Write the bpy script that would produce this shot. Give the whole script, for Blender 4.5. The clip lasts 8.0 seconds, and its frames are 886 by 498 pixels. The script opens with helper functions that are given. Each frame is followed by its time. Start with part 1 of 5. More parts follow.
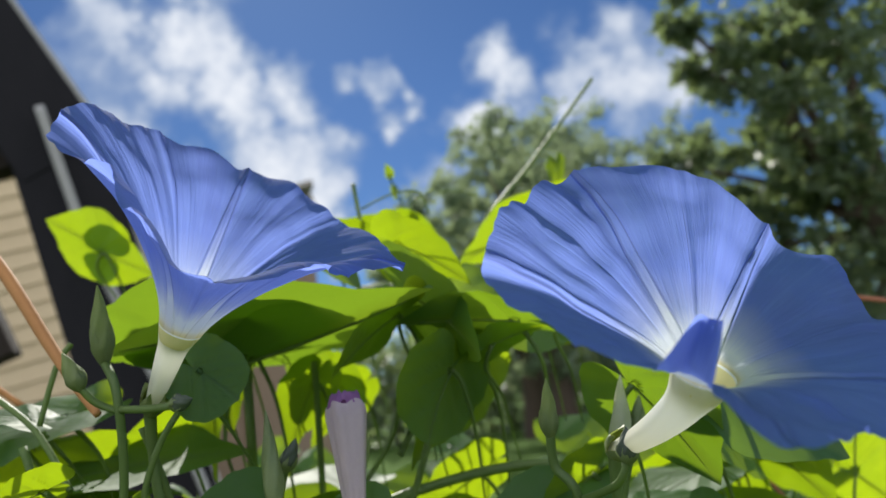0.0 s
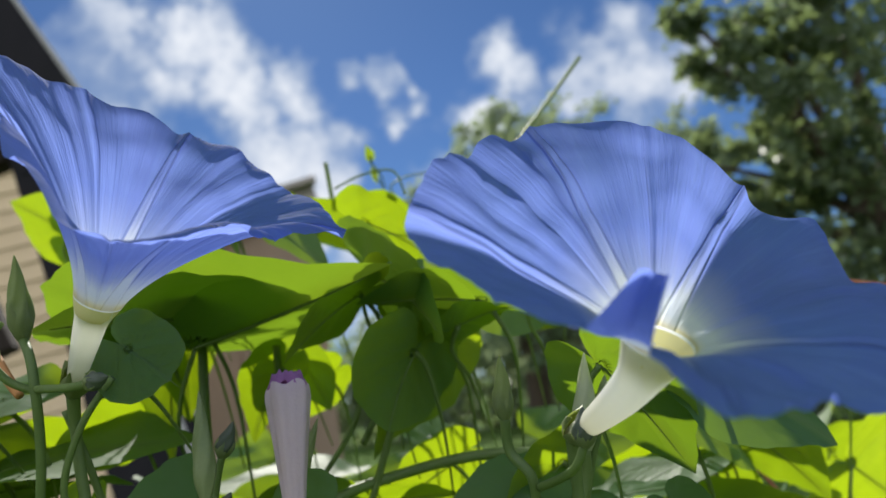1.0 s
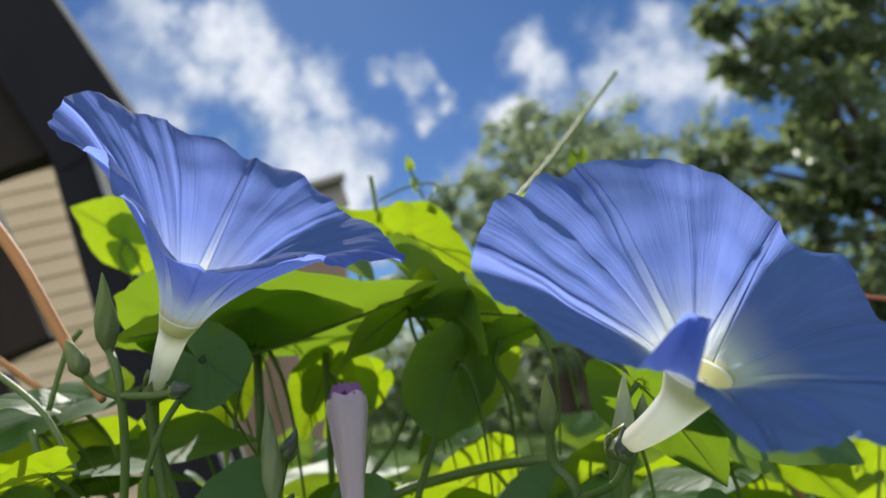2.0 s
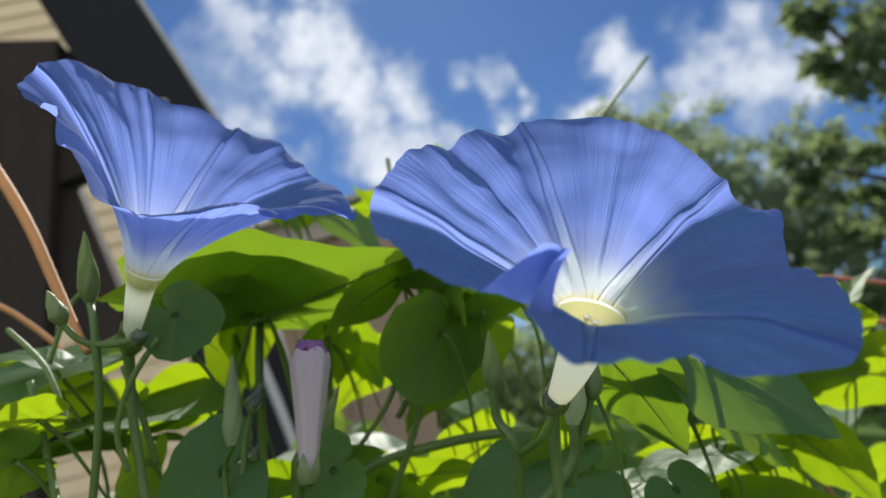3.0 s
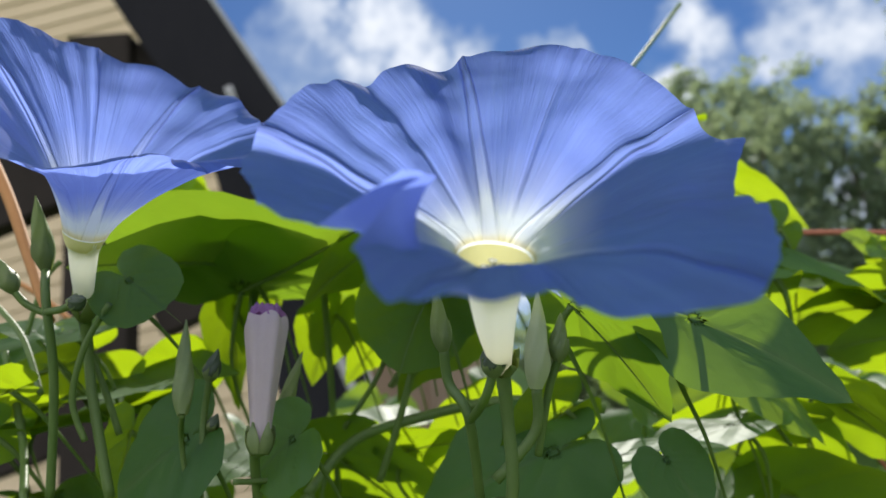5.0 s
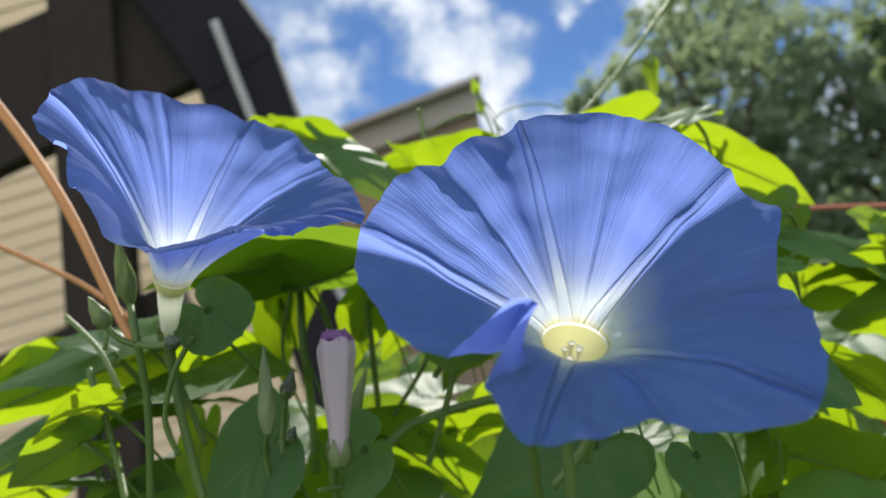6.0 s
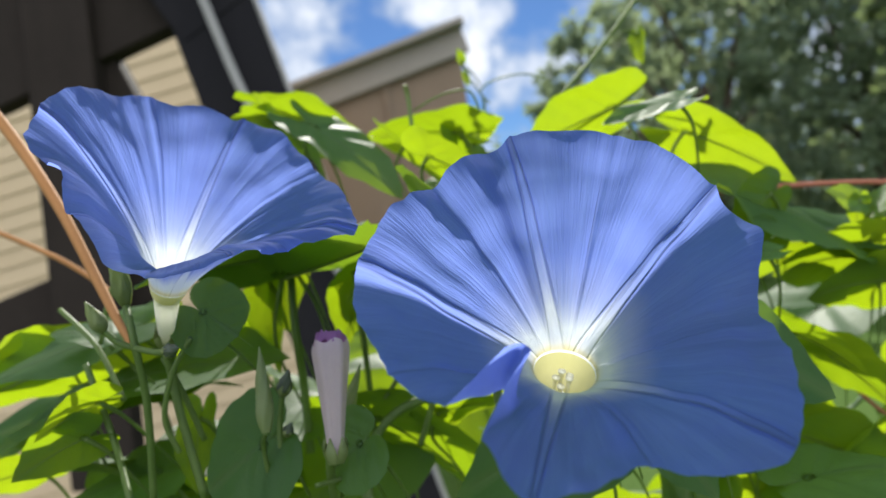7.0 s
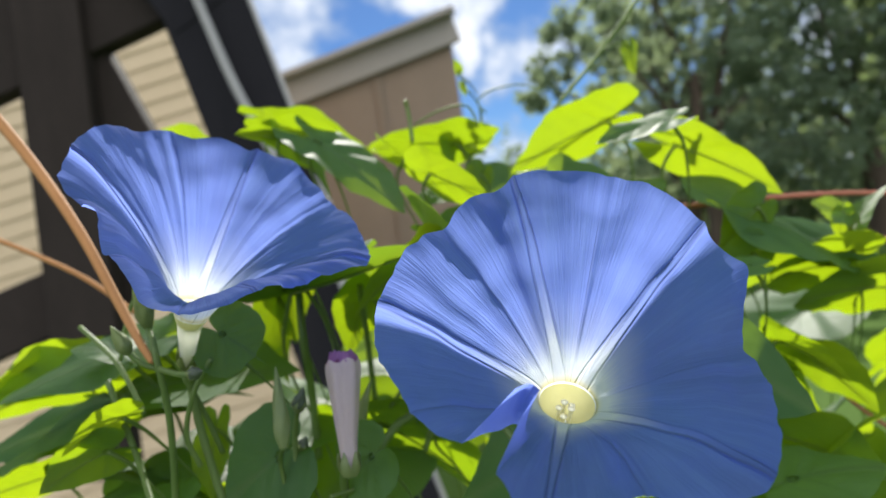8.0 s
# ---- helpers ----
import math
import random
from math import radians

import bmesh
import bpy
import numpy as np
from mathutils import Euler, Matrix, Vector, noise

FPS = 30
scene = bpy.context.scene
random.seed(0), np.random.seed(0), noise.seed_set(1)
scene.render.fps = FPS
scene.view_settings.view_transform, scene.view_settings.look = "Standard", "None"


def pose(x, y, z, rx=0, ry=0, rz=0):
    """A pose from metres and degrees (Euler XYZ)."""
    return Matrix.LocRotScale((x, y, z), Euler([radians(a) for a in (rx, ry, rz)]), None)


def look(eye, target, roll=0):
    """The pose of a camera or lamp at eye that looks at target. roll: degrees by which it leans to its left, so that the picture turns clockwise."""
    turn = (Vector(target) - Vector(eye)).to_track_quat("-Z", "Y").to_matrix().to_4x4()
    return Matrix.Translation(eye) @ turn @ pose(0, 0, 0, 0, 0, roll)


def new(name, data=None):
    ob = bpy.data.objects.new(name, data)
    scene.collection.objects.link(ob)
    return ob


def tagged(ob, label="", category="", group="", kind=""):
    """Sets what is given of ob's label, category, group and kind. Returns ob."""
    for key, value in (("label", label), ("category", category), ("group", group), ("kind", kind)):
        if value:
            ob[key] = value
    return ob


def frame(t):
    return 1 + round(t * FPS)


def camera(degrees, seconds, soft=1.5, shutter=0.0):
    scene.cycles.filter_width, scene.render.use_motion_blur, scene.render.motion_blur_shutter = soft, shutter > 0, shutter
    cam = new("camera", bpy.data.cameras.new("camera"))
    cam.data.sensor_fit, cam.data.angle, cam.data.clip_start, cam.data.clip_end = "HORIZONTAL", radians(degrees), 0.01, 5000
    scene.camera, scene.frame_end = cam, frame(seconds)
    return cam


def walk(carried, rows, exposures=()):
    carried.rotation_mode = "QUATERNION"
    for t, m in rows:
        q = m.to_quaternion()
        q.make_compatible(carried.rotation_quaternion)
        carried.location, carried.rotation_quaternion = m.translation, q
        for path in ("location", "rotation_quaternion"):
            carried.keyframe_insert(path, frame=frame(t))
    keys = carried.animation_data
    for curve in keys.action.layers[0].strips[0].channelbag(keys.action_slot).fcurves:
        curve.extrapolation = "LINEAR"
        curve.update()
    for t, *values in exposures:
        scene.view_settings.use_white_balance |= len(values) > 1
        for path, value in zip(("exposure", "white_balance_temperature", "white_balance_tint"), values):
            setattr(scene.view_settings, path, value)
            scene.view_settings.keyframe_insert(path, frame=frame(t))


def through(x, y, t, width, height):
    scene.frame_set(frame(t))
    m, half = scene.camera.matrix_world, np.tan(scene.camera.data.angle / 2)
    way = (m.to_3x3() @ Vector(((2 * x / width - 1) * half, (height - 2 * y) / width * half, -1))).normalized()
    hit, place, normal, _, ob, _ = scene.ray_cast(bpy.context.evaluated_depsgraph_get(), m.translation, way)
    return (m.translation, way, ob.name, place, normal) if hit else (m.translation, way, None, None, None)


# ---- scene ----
cam = camera(60.0, 8.0)
# a phone's small aperture, focused on the blooms
cam.data.dof.use_dof = True
cam.data.dof.focus_distance = 0.160
cam.data.dof.aperture_fstop = 18.0
# seconds, eye in metres, yaw, pitch and roll in degrees
PATH = [
    (0.0, 0.00001, 0.00000, 1.30001, 0.01, 10.02, -9.00),
    (0.5, 0.00894, 0.00968, 1.29273, 0.13, 9.84, -9.10),
    (1.0, 0.01155, 0.01653, 1.29428, 0.40, 9.80, -8.98),
    (1.5, 0.00851, 0.01099, 1.29718, 0.96, 9.73, -8.46),
    (2.0, 0.00680, 0.00215, 1.29908, 2.42, 9.89, -7.71),
    (3.5, 0.05258, 0.00566, 1.27703, 11.82, 11.66, -5.85),
    (4.0, 0.05813, 0.01427, 1.27572, 14.07, 12.33, -6.16),
    (5.5, 0.06022, 0.02471, 1.28439, 14.30, 7.16, -7.16),
    (6.0, 0.05365, 0.00004, 1.30513, 14.32, 4.05, -8.37),
    (6.5, 0.04546, -0.00545, 1.31572, 14.08, 1.56, -9.03),
    (7.0, 0.05514, -0.00434, 1.32101, 13.72, -0.26, -8.88),
    (7.5, 0.05665, -0.00706, 1.32372, 13.56, -0.95, -8.93),
    (8.0, 0.05581, -0.01721, 1.33228, 13.24, -1.23, -9.18),
]


def heading(yaw, pitch):
    a, b = radians(yaw), radians(pitch)
    return Vector((-math.sin(a) * math.cos(b), math.cos(a) * math.cos(b), math.sin(b)))


walk(cam, [(t, look((x, y, z), Vector((x, y, z)) + heading(yaw, pitch), roll)) for t, x, y, z, yaw, pitch, roll in PATH],
     exposures=[(0.0, 0.50), (3.5, 0.56), (5.5, 0.68), (6.5, 0.72), (8.0, 0.82)])

# ---------------------------------------------------------------- light
SUN_AZ, SUN_EL = radians(-12), radians(36.5)   # azimuth from +y towards +x
SUN_DIR = Vector((math.sin(SUN_AZ) * math.cos(SUN_EL), math.cos(SUN_AZ) * math.cos(SUN_EL), math.sin(SUN_EL)))
sun = new("sun", bpy.data.lights.new("sun", "SUN"))
sun.data.energy, sun.data.angle, sun.data.color = 5.0, radians(0.6), (1.0, 0.96, 0.88)
sun.matrix_world = look(SUN_DIR * 20, (0, 0, 0))


class Nodes:
    """Short hand for building a node tree."""

    def __init__(self, tree):
        self.tree = tree
        tree.nodes.clear()

    def add(self, kind, values=(), operation="", data_type="", blend_type="", uv_map="", interpolation_type=""):
        n = self.tree.nodes.new("ShaderNode" + kind)
        if data_type:
            n.data_type = data_type
        if operation:
            n.operation = operation
        if blend_type:
            n.blend_type = blend_type
        if uv_map:
            n.uv_map = uv_map
        if interpolation_type:
            n.interpolation_type = interpolation_type
        for key, v in dict(values).items():
            if isinstance(v, bpy.types.NodeSocket):
                self.tree.links.new(v, n.inputs[key])
            else:
                n.inputs[key].default_value = v
        return n

    def ramp(self, fac, *stops):
        n = self.add("ValToRGB", {0: fac})
        e = n.color_ramp.elements
        while len(e) < len(stops):
            e.new(0.5)
        for el, (at, c) in zip(e, stops):
            el.position, el.color = at, (c if len(c) == 4 else (*c, 1))
        return n.outputs[0]

    def math(self, op, a, b=0.0, c=0.0):
        return self.add("Math", {0: a, 1: b, 2: c}, operation=op).outputs[0]

    def mix(self, fac, a, b, blend="MIX"):
        n = self.add("Mix", {0: fac, 6: a, 7: b}, data_type="RGBA", blend_type=blend)
        return n.outputs[2]

    def noise(self, vec, scale, detail=4.0, rough=0.55):
        v = {"Scale": scale, "Detail": detail, "Roughness": rough}
        if vec is not None:
            v["Vector"] = vec
        return self.add("TexNoise", v).outputs[0]


world = bpy.data.worlds.new("sky")
scene.world = world
world.use_nodes = True
W = Nodes(world.node_tree)
sky = W.add("TexSky")
sky.sky_type, sky.sun_disc, sky.sun_elevation, sky.sun_rotation = "NISHITA", False, SUN_EL, SUN_AZ
sky.altitude, sky.air_density, sky.dust_density, sky.ozone_density = 200, 0.9, 0.15, 2.5
ray = W.add("TexCoord").outputs["Generated"]


stir = W.add("TexNoise", {"Vector": ray, "Scale": 9.0, "Detail": 7.0}).outputs[1]
stir = W.add("VectorMath", {0: stir, 1: (0.5, 0.5, 0.5)}, operation="SUBTRACT").outputs[0]
bent = W.add("VectorMath", {0: stir, 1: (0.30, 0.30, 0.30), 2: ray}, operation="MULTIPLY_ADD").outputs[0]
bent = W.add("VectorMath", {0: bent}, operation="NORMALIZE").outputs[0]


def cloud_bank(way, wide):
    """How near a direction of the sky is to the middle of a bank of cloud: 1 there, 0 at its border."""
    dot = W.add("VectorMath", {0: bent, 1: way}, operation="DOT_PRODUCT").outputs["Value"]
    return W.add("MapRange", {0: dot, 1: math.cos(wide), 2: 1.0, 3: 0.0, 4: 1.0}, interpolation_type="SMOOTHSTEP").outputs[0]


banks = None
for where, wide in (
    ((-0.3414, 0.8154, 0.4674), 6.0),
    ((-0.3585, 0.8414, 0.4043), 7.0),
    ((-0.2319, 0.8861, 0.4014), 6.0),
    ((-0.2007, 0.9232, 0.3277), 6.0),
    ((-0.1503, 0.9537, 0.2604), 5.0),
    ((0.2704, 0.9060, 0.3256), 8.0),
    ((0.3248, 0.8765, 0.3553), 6.0),
    ((0.1027, 0.9389, 0.3284), 5.0),
    ((-0.0336, 0.9758, 0.2163), 6.0),
    ((-0.0578, 0.9259, 0.3732), 3.0),
    ((0.2078, 0.9264, 0.3139), 5.0),
    ((-0.3662, 0.8897, 0.2726), 6.0),
    ((-0.1289, 0.9889, 0.0739), 4.0),
    ((0.0868, 0.9772, 0.1937), 6.0),
    ((0.2332, 0.9650, 0.1201), 10.0),
):
    near = cloud_bank(Vector(where), radians(wide))
    banks = near if banks is None else W.math("MAXIMUM", banks, near)
# bright cloud added to the unseen sky facing the sun, as fill light
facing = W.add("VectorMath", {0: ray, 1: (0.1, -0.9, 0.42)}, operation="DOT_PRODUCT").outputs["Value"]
fill_cloud = W.add("MapRange", {0: facing, 1: -0.35, 2: 0.55, 3: 0.0, 4: 1.0}, interpolation_type="SMOOTHSTEP").outputs[0]
banks = W.math("MAXIMUM", banks, W.math("MULTIPLY", fill_cloud, 0.85))
wisp = W.noise(ray, 4.2, 9.0, 0.60)
fine = W.noise(ray, 19.0, 8.0, 0.62)
amount = W.math("MULTIPLY_ADD", W.math("SUBTRACT", wisp, 0.5), 2.3, banks)
amount = W.math("MULTIPLY_ADD", W.math("SUBTRACT", fine, 0.5), 0.85, amount)
cover = W.add("MapRange", {0: amount, 1: 0.22, 2: 1.25, 3: 0.0, 4: 1.0}, interpolation_type="SMOOTHSTEP").outputs[0]
blue = W.mix(1.0, sky.outputs[0], (0.235, 0.345, 0.495, 1), "MULTIPLY")
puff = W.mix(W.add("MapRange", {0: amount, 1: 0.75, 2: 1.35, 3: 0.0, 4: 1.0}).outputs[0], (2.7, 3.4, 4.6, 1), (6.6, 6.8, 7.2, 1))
puff = W.mix(fill_cloud, puff, (14.5, 15.0, 16.0, 1))
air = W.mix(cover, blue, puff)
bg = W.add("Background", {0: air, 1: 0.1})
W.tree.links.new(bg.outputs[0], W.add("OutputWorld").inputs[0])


# ---------------------------------------------------------------- materials
def material(name):
    m = bpy.data.materials.new(name)
    m.use_nodes = True
    return m, Nodes(m.node_tree)


def finish(n, shader):
    n.tree.links.new(shader, n.add("OutputMaterial").inputs[0])


def petal_material():
    m, n = material("petal")
    along = n.add("SeparateXYZ", {0: n.add("UVMap", uv_map="petal").outputs[0]}).outputs[1]
    ring = n.add("SeparateXYZ", {0: n.add("UVMap", uv_map="ring").outputs[0]})
    star = n.add("SeparateXYZ", {0: n.add("UVMap", uv_map="star").outputs[0]})
    rib, seam = star.outputs[0], star.outputs[1]    # centimetres to the nearest rib and seam

    def round_noise(turns, length, detail):
        at = n.add("CombineXYZ", {0: n.math("MULTIPLY", ring.outputs[0], turns), 1: n.math("MULTIPLY", ring.outputs[1], turns), 2: n.math("MULTIPLY", along, length)}).outputs[0]
        return n.noise(at, 1.0, detail, 0.6)

    def step(v, a, b):
        return n.add("MapRange", {0: v, 1: a, 2: b, 3: 0.0, 4: 1.0}, interpolation_type="SMOOTHSTEP").outputs[0]

    # radial fibres: noise squeezed round the circle
    fibre, fine, streak = round_noise(34.0, 2.6, 3.0), round_noise(120.0, 5.0, 2.0), round_noise(6.0, 1.6, 4.0)
    where = n.add("TexCoord").outputs["Object"]
    blotch = n.noise(where, 90.0, 5.0, 0.6)
    depth = n.math("ADD", along, n.math("MULTIPLY_ADD", fibre, 0.06, -0.03))
    depth = n.math("ADD", depth, n.math("MULTIPLY_ADD", streak, 0.10, -0.05))
    # a pale band along each rib, wide at the throat and pointed at the rim, between two dark lines
    half = n.math("MULTIPLY_ADD", along, -0.105, 0.125)
    band = step(n.math("SUBTRACT", half, rib), -0.02, 0.03)
    border = n.math("SUBTRACT", 1.0, step(n.math("ABSOLUTE", n.math("SUBTRACT", n.math("ADD", half, 0.02), rib)), 0.0, 0.035))
    line = n.math("SUBTRACT", 1.0, step(n.math("ABSOLUTE", seam), 0.0, 0.03))
    depth = n.math("ADD", depth, n.math("MULTIPLY", band, -0.09))
    blue = n.mix(blotch, (0.064, 0.112, 0.53, 1), (0.112, 0.182, 0.66, 1))
    blue = n.mix(n.math("MULTIPLY", step(n.noise(where, 30.0, 3.0, 0.5), 0.42, 0.66), 0.5), blue, (0.085, 0.100, 0.46, 1))
    blue = n.mix(n.math("MULTIPLY", step(fibre, 0.45, 0.72), 0.28), blue, (0.185, 0.30, 0.78, 1))
    blue = n.mix(n.math("MULTIPLY", step(streak, 0.5, 0.75), 0.2), blue, (0.20, 0.33, 0.80, 1))
    blue = n.mix(n.math("MULTIPLY", step(fine, 0.52, 0.75), 0.42), blue, (0.065, 0.12, 0.52, 1))
    blue = n.mix(n.math("MULTIPLY", step(streak, 0.5, 0.25), 0.30), blue, (0.075, 0.12, 0.50, 1))
    body = n.ramp(depth, (0.0, (0, 0, 0)), (0.12, (0.04, 0.04, 0.04)), (0.24, (0.62, 0.62, 0.62)), (0.42, (1, 1, 1)))
    pale = n.mix(step(along, 0.01, 0.09), (0.74, 0.74, 0.66, 1), (0.68, 0.74, 0.82, 1))
    pale = n.mix(step(along, 0.005, 0.045), (0.66, 0.61, 0.36, 1), pale)
    colour = n.mix(body, pale, blue)
    colour = n.mix(n.math("MULTIPLY", band, n.math("MAXIMUM", n.math("MULTIPLY_ADD", along, -0.20, 0.19), 0.0)), colour, (0.52, 0.57, 0.88, 1))
    colour = n.mix(n.math("MULTIPLY", n.math("MULTIPLY", border, step(along, 0.10, 0.42)), n.math("MULTIPLY_ADD", along, 0.20, 0.62)), colour, (0.05, 0.06, 0.34, 1))
    colour = n.mix(n.math("MULTIPLY", n.math("MULTIPLY", line, step(along, 0.15, 0.45)), n.math("MULTIPLY_ADD", along, 0.40, 0.35)), colour, (0.08, 0.09, 0.42, 1))
    height = n.math("MULTIPLY_ADD", fibre, 0.7, n.math("MULTIPLY_ADD", fine, 0.35, n.math("MULTIPLY", blotch, 0.5)))
    height = n.math("ADD", height, n.math("MULTIPLY", band, 0.6))
    height = n.math("SUBTRACT", height, n.math("ADD", border, n.math("MULTIPLY", line, 0.8)))
    bump = n.add("Bump", {"Strength": 0.75, "Distance": 0.00045, "Height": height}).outputs[0]
    front = n.add("BsdfPrincipled", {"Base Color": colour, "Roughness": 0.8, "Specular IOR Level": 0.06, "Normal": bump})
    glow = n.add("BsdfTranslucent", {"Color": n.mix(n.math("MULTIPLY", body, 0.55), colour, (0.32, 0.44, 0.96, 1)), "Normal": bump})
    finish(n, n.add("MixShader", {0: 0.74, 1: front.outputs[0], 2: glow.outputs[0]}).outputs[0])
    return m


def tube_material():
    m, n = material("flower_tube")
    sep = n.add("SeparateXYZ", {0: n.add("UVMap", uv_map="petal").outputs[0]})
    fibre_at = n.add("CombineXYZ", {0: n.math("MULTIPLY", sep.outputs[0], 40.0), 1: n.math("MULTIPLY", sep.outputs[1], 2.0)}).outputs[0]
    fibre = n.noise(fibre_at, 1.0, 3.0)
    cream = n.ramp(sep.outputs[1], (0.0, (0.82, 0.81, 0.62)), (0.18, (0.86, 0.84, 0.74)), (1.0, (0.80, 0.84, 0.87)))
    colour = n.mix(n.math("MULTIPLY", fibre, 0.3), cream, (0.72, 0.70, 0.58, 1))
    front = n.add("BsdfPrincipled", {"Base Color": colour, "Roughness": 0.5, "Specular IOR Level": 0.3})
    glow = n.add("BsdfTranslucent", {"Color": n.mix(sep.outputs[1], (0.90, 0.86, 0.68, 1), (0.86, 0.89, 0.90, 1))})
    finish(n, n.add("MixShader", {0: 0.66, 1: front.outputs[0], 2: glow.outputs[0]}).outputs[0])
    return m


def leaf_material(name, top_a, top_b, through_a, through_b, gloss=0.55):
    m, n = material(name)
    sep = n.add("SeparateXYZ", {0: n.add("UVMap", uv_map="leaf").outputs[0]})
    vein, edge = sep.outputs[0], sep.outputs[1]
    where = n.add("TexCoord").outputs["Object"]
    pick = n.add("ObjectInfo").outputs["Random"]
    mottle = n.noise(where, 45.0, 5.0, 0.6)
    cells = n.add("TexVoronoi", {"Vector": where, "Scale": 420.0}).outputs[0]
    top = n.mix(mottle, top_a, top_b)
    top = n.mix(n.math("MULTIPLY", pick, 0.4), top, n.mix(mottle, top_b, top_a))
    top = n.mix(n.math("MULTIPLY", vein, 0.45), top, (0.16, 0.24, 0.08, 1))
    lit = n.mix(mottle, through_a, through_b)
    lit = n.mix(n.math("MULTIPLY", pick, 0.55), lit, (0.19, 0.32, 0.005, 1))
    lit = n.mix(n.math("MULTIPLY", vein, 0.5), lit, (0.16, 0.22, 0.01, 1))
    height = n.math("ADD", n.math("MULTIPLY", vein, -0.8), n.math("MULTIPLY_ADD", cells, 0.12, n.math("MULTIPLY", mottle, 0.5)))
    bump = n.add("Bump", {"Strength": 0.5, "Distance": 0.0008, "Height": height}).outputs[0]
    skin = n.add("BsdfPrincipled", {"Base Color": top, "Roughness": gloss, "Specular IOR Level": 0.36, "Normal": bump})
    glow = n.add("BsdfTranslucent", {"Color": lit, "Normal": bump})
    finish(n, n.add("MixShader", {0: 0.56, 1: skin.outputs[0], 2: glow.outputs[0]}).outputs[0])
    return m


def plain_material(name, a, b, scale, rough=0.7, bump=0.3, distance=0.002, through=None, stretch=(1, 1, 1), shine=0.5):
    """A matt surface mottled between two colours, with relief; through: the colour of the light that it lets pass."""
    m, n = material(name)
    where = n.add("Mapping", {0: n.add("TexCoord").outputs["Object"], 3: stretch}).outputs[0]
    coarse, grain = n.noise(where, scale, 5.0, 0.6), n.noise(where, scale * 9, 4.0, 0.6)
    pick = n.add("ObjectInfo").outputs["Random"]
    fac = n.math("MULTIPLY_ADD", grain, 0.45, n.math("MULTIPLY_ADD", coarse, 0.6, n.math("MULTIPLY_ADD", pick, 0.2, -0.15)))
    colour = n.mix(fac, (*a, 1), (*b, 1))
    bmp = n.add("Bump", {"Strength": bump, "Distance": distance, "Height": n.math("ADD", coarse, grain)}).outputs[0]
    out = n.add("BsdfPrincipled", {"Base Color": colour, "Roughness": rough, "Specular IOR Level": shine, "Normal": bmp}).outputs[0]
    if through:
        glow = n.add("BsdfTranslucent", {"Color": (*through, 1)})
        out = n.add("MixShader", {0: 0.4, 1: out, 2: glow.outputs[0]}).outputs[0]
    finish(n, out)
    return m


PETAL, TUBE = petal_material(), tube_material()
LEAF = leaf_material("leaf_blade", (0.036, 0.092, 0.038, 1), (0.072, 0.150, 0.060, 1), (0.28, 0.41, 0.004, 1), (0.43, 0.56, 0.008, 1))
# copy of the leaf blade with shade put into its colour, less light through
LEAF_SHADED = leaf_material("shaded_leaf_blade", (0.030, 0.084, 0.034, 1), (0.060, 0.134, 0.052, 1), (0.14, 0.24, 0.014, 1), (0.22, 0.34, 0.020, 1), 0.5)
STEM = plain_material("stem_green", (0.10, 0.17, 0.04), (0.20, 0.27, 0.08), 60, 0.5, 0.3, 0.0004, (0.2, 0.3, 0.04))
STEM_TAN = plain_material("stem_tan", (0.33, 0.15, 0.055), (0.46, 0.23, 0.09), 70, 0.75, 0.3, 0.0004, shine=0.15)
STEM_RED = plain_material("stem_red", (0.26, 0.09, 0.06), (0.40, 0.16, 0.10), 70, 0.75, 0.3, 0.0004, shine=0.15)
SEPAL = plain_material("sepal", (0.15, 0.21, 0.075), (0.29, 0.33, 0.14), 120, 0.5, 0.4, 0.0005, (0.32, 0.38, 0.08))
SEPAL_DARK = plain_material("sepal_dark", (0.035, 0.05, 0.03), (0.07, 0.09, 0.05), 120, 0.6, 0.3, 0.0003)
FADED = plain_material("faded_petal", (0.50, 0.40, 0.42), (0.66, 0.57, 0.54), 140, 0.6, 0.4, 0.0005, (0.62, 0.50, 0.46))
PURPLE = plain_material("purple_petal", (0.16, 0.06, 0.18), (0.34, 0.17, 0.34), 160, 0.6, 0.4, 0.0004, (0.4, 0.1, 0.35))
YELLOW = plain_material("throat_yellow", (0.66, 0.61, 0.28), (0.78, 0.74, 0.42), 200, 0.5, 0.2, 0.0003, (0.75, 0.70, 0.32))
CREAM = plain_material("stamen_cream", (0.82, 0.78, 0.5), (0.9, 0.88, 0.7), 300, 0.5, 0.2, 0.0003)
SIDING = plain_material("siding_paint", (0.54, 0.41, 0.26), (0.66, 0.52, 0.35), 3, 0.85, 0.3, 0.002, None, (1, 1, 4), 0.08)
TIMBER = plain_material("dark_timber", (0.018, 0.014, 0.012), (0.046, 0.035, 0.030), 5, 0.8, 0.6, 0.004, None, (4, 1, 1), 0.12)
STRINGER = plain_material("black_timber", (0.008, 0.008, 0.011), (0.022, 0.020, 0.023), 5, 0.8, 0.6, 0.004, None, (4, 1, 1), 0.12)
PALE_BUD = plain_material("pale_bud", (0.42, 0.46, 0.26), (0.56, 0.58, 0.38), 120, 0.5, 0.3, 0.0003, (0.5, 0.55, 0.25))
RAIL = plain_material("grey_metal", (0.24, 0.23, 0.23), (0.38, 0.37, 0.36), 8, 0.6, 0.2, 0.001, shine=0.25)
GABLE = plain_material("gable_board", (0.16, 0.115, 0.08), (0.24, 0.175, 0.125), 2, 0.7, 0.4, 0.003, None, (3, 3, 1))
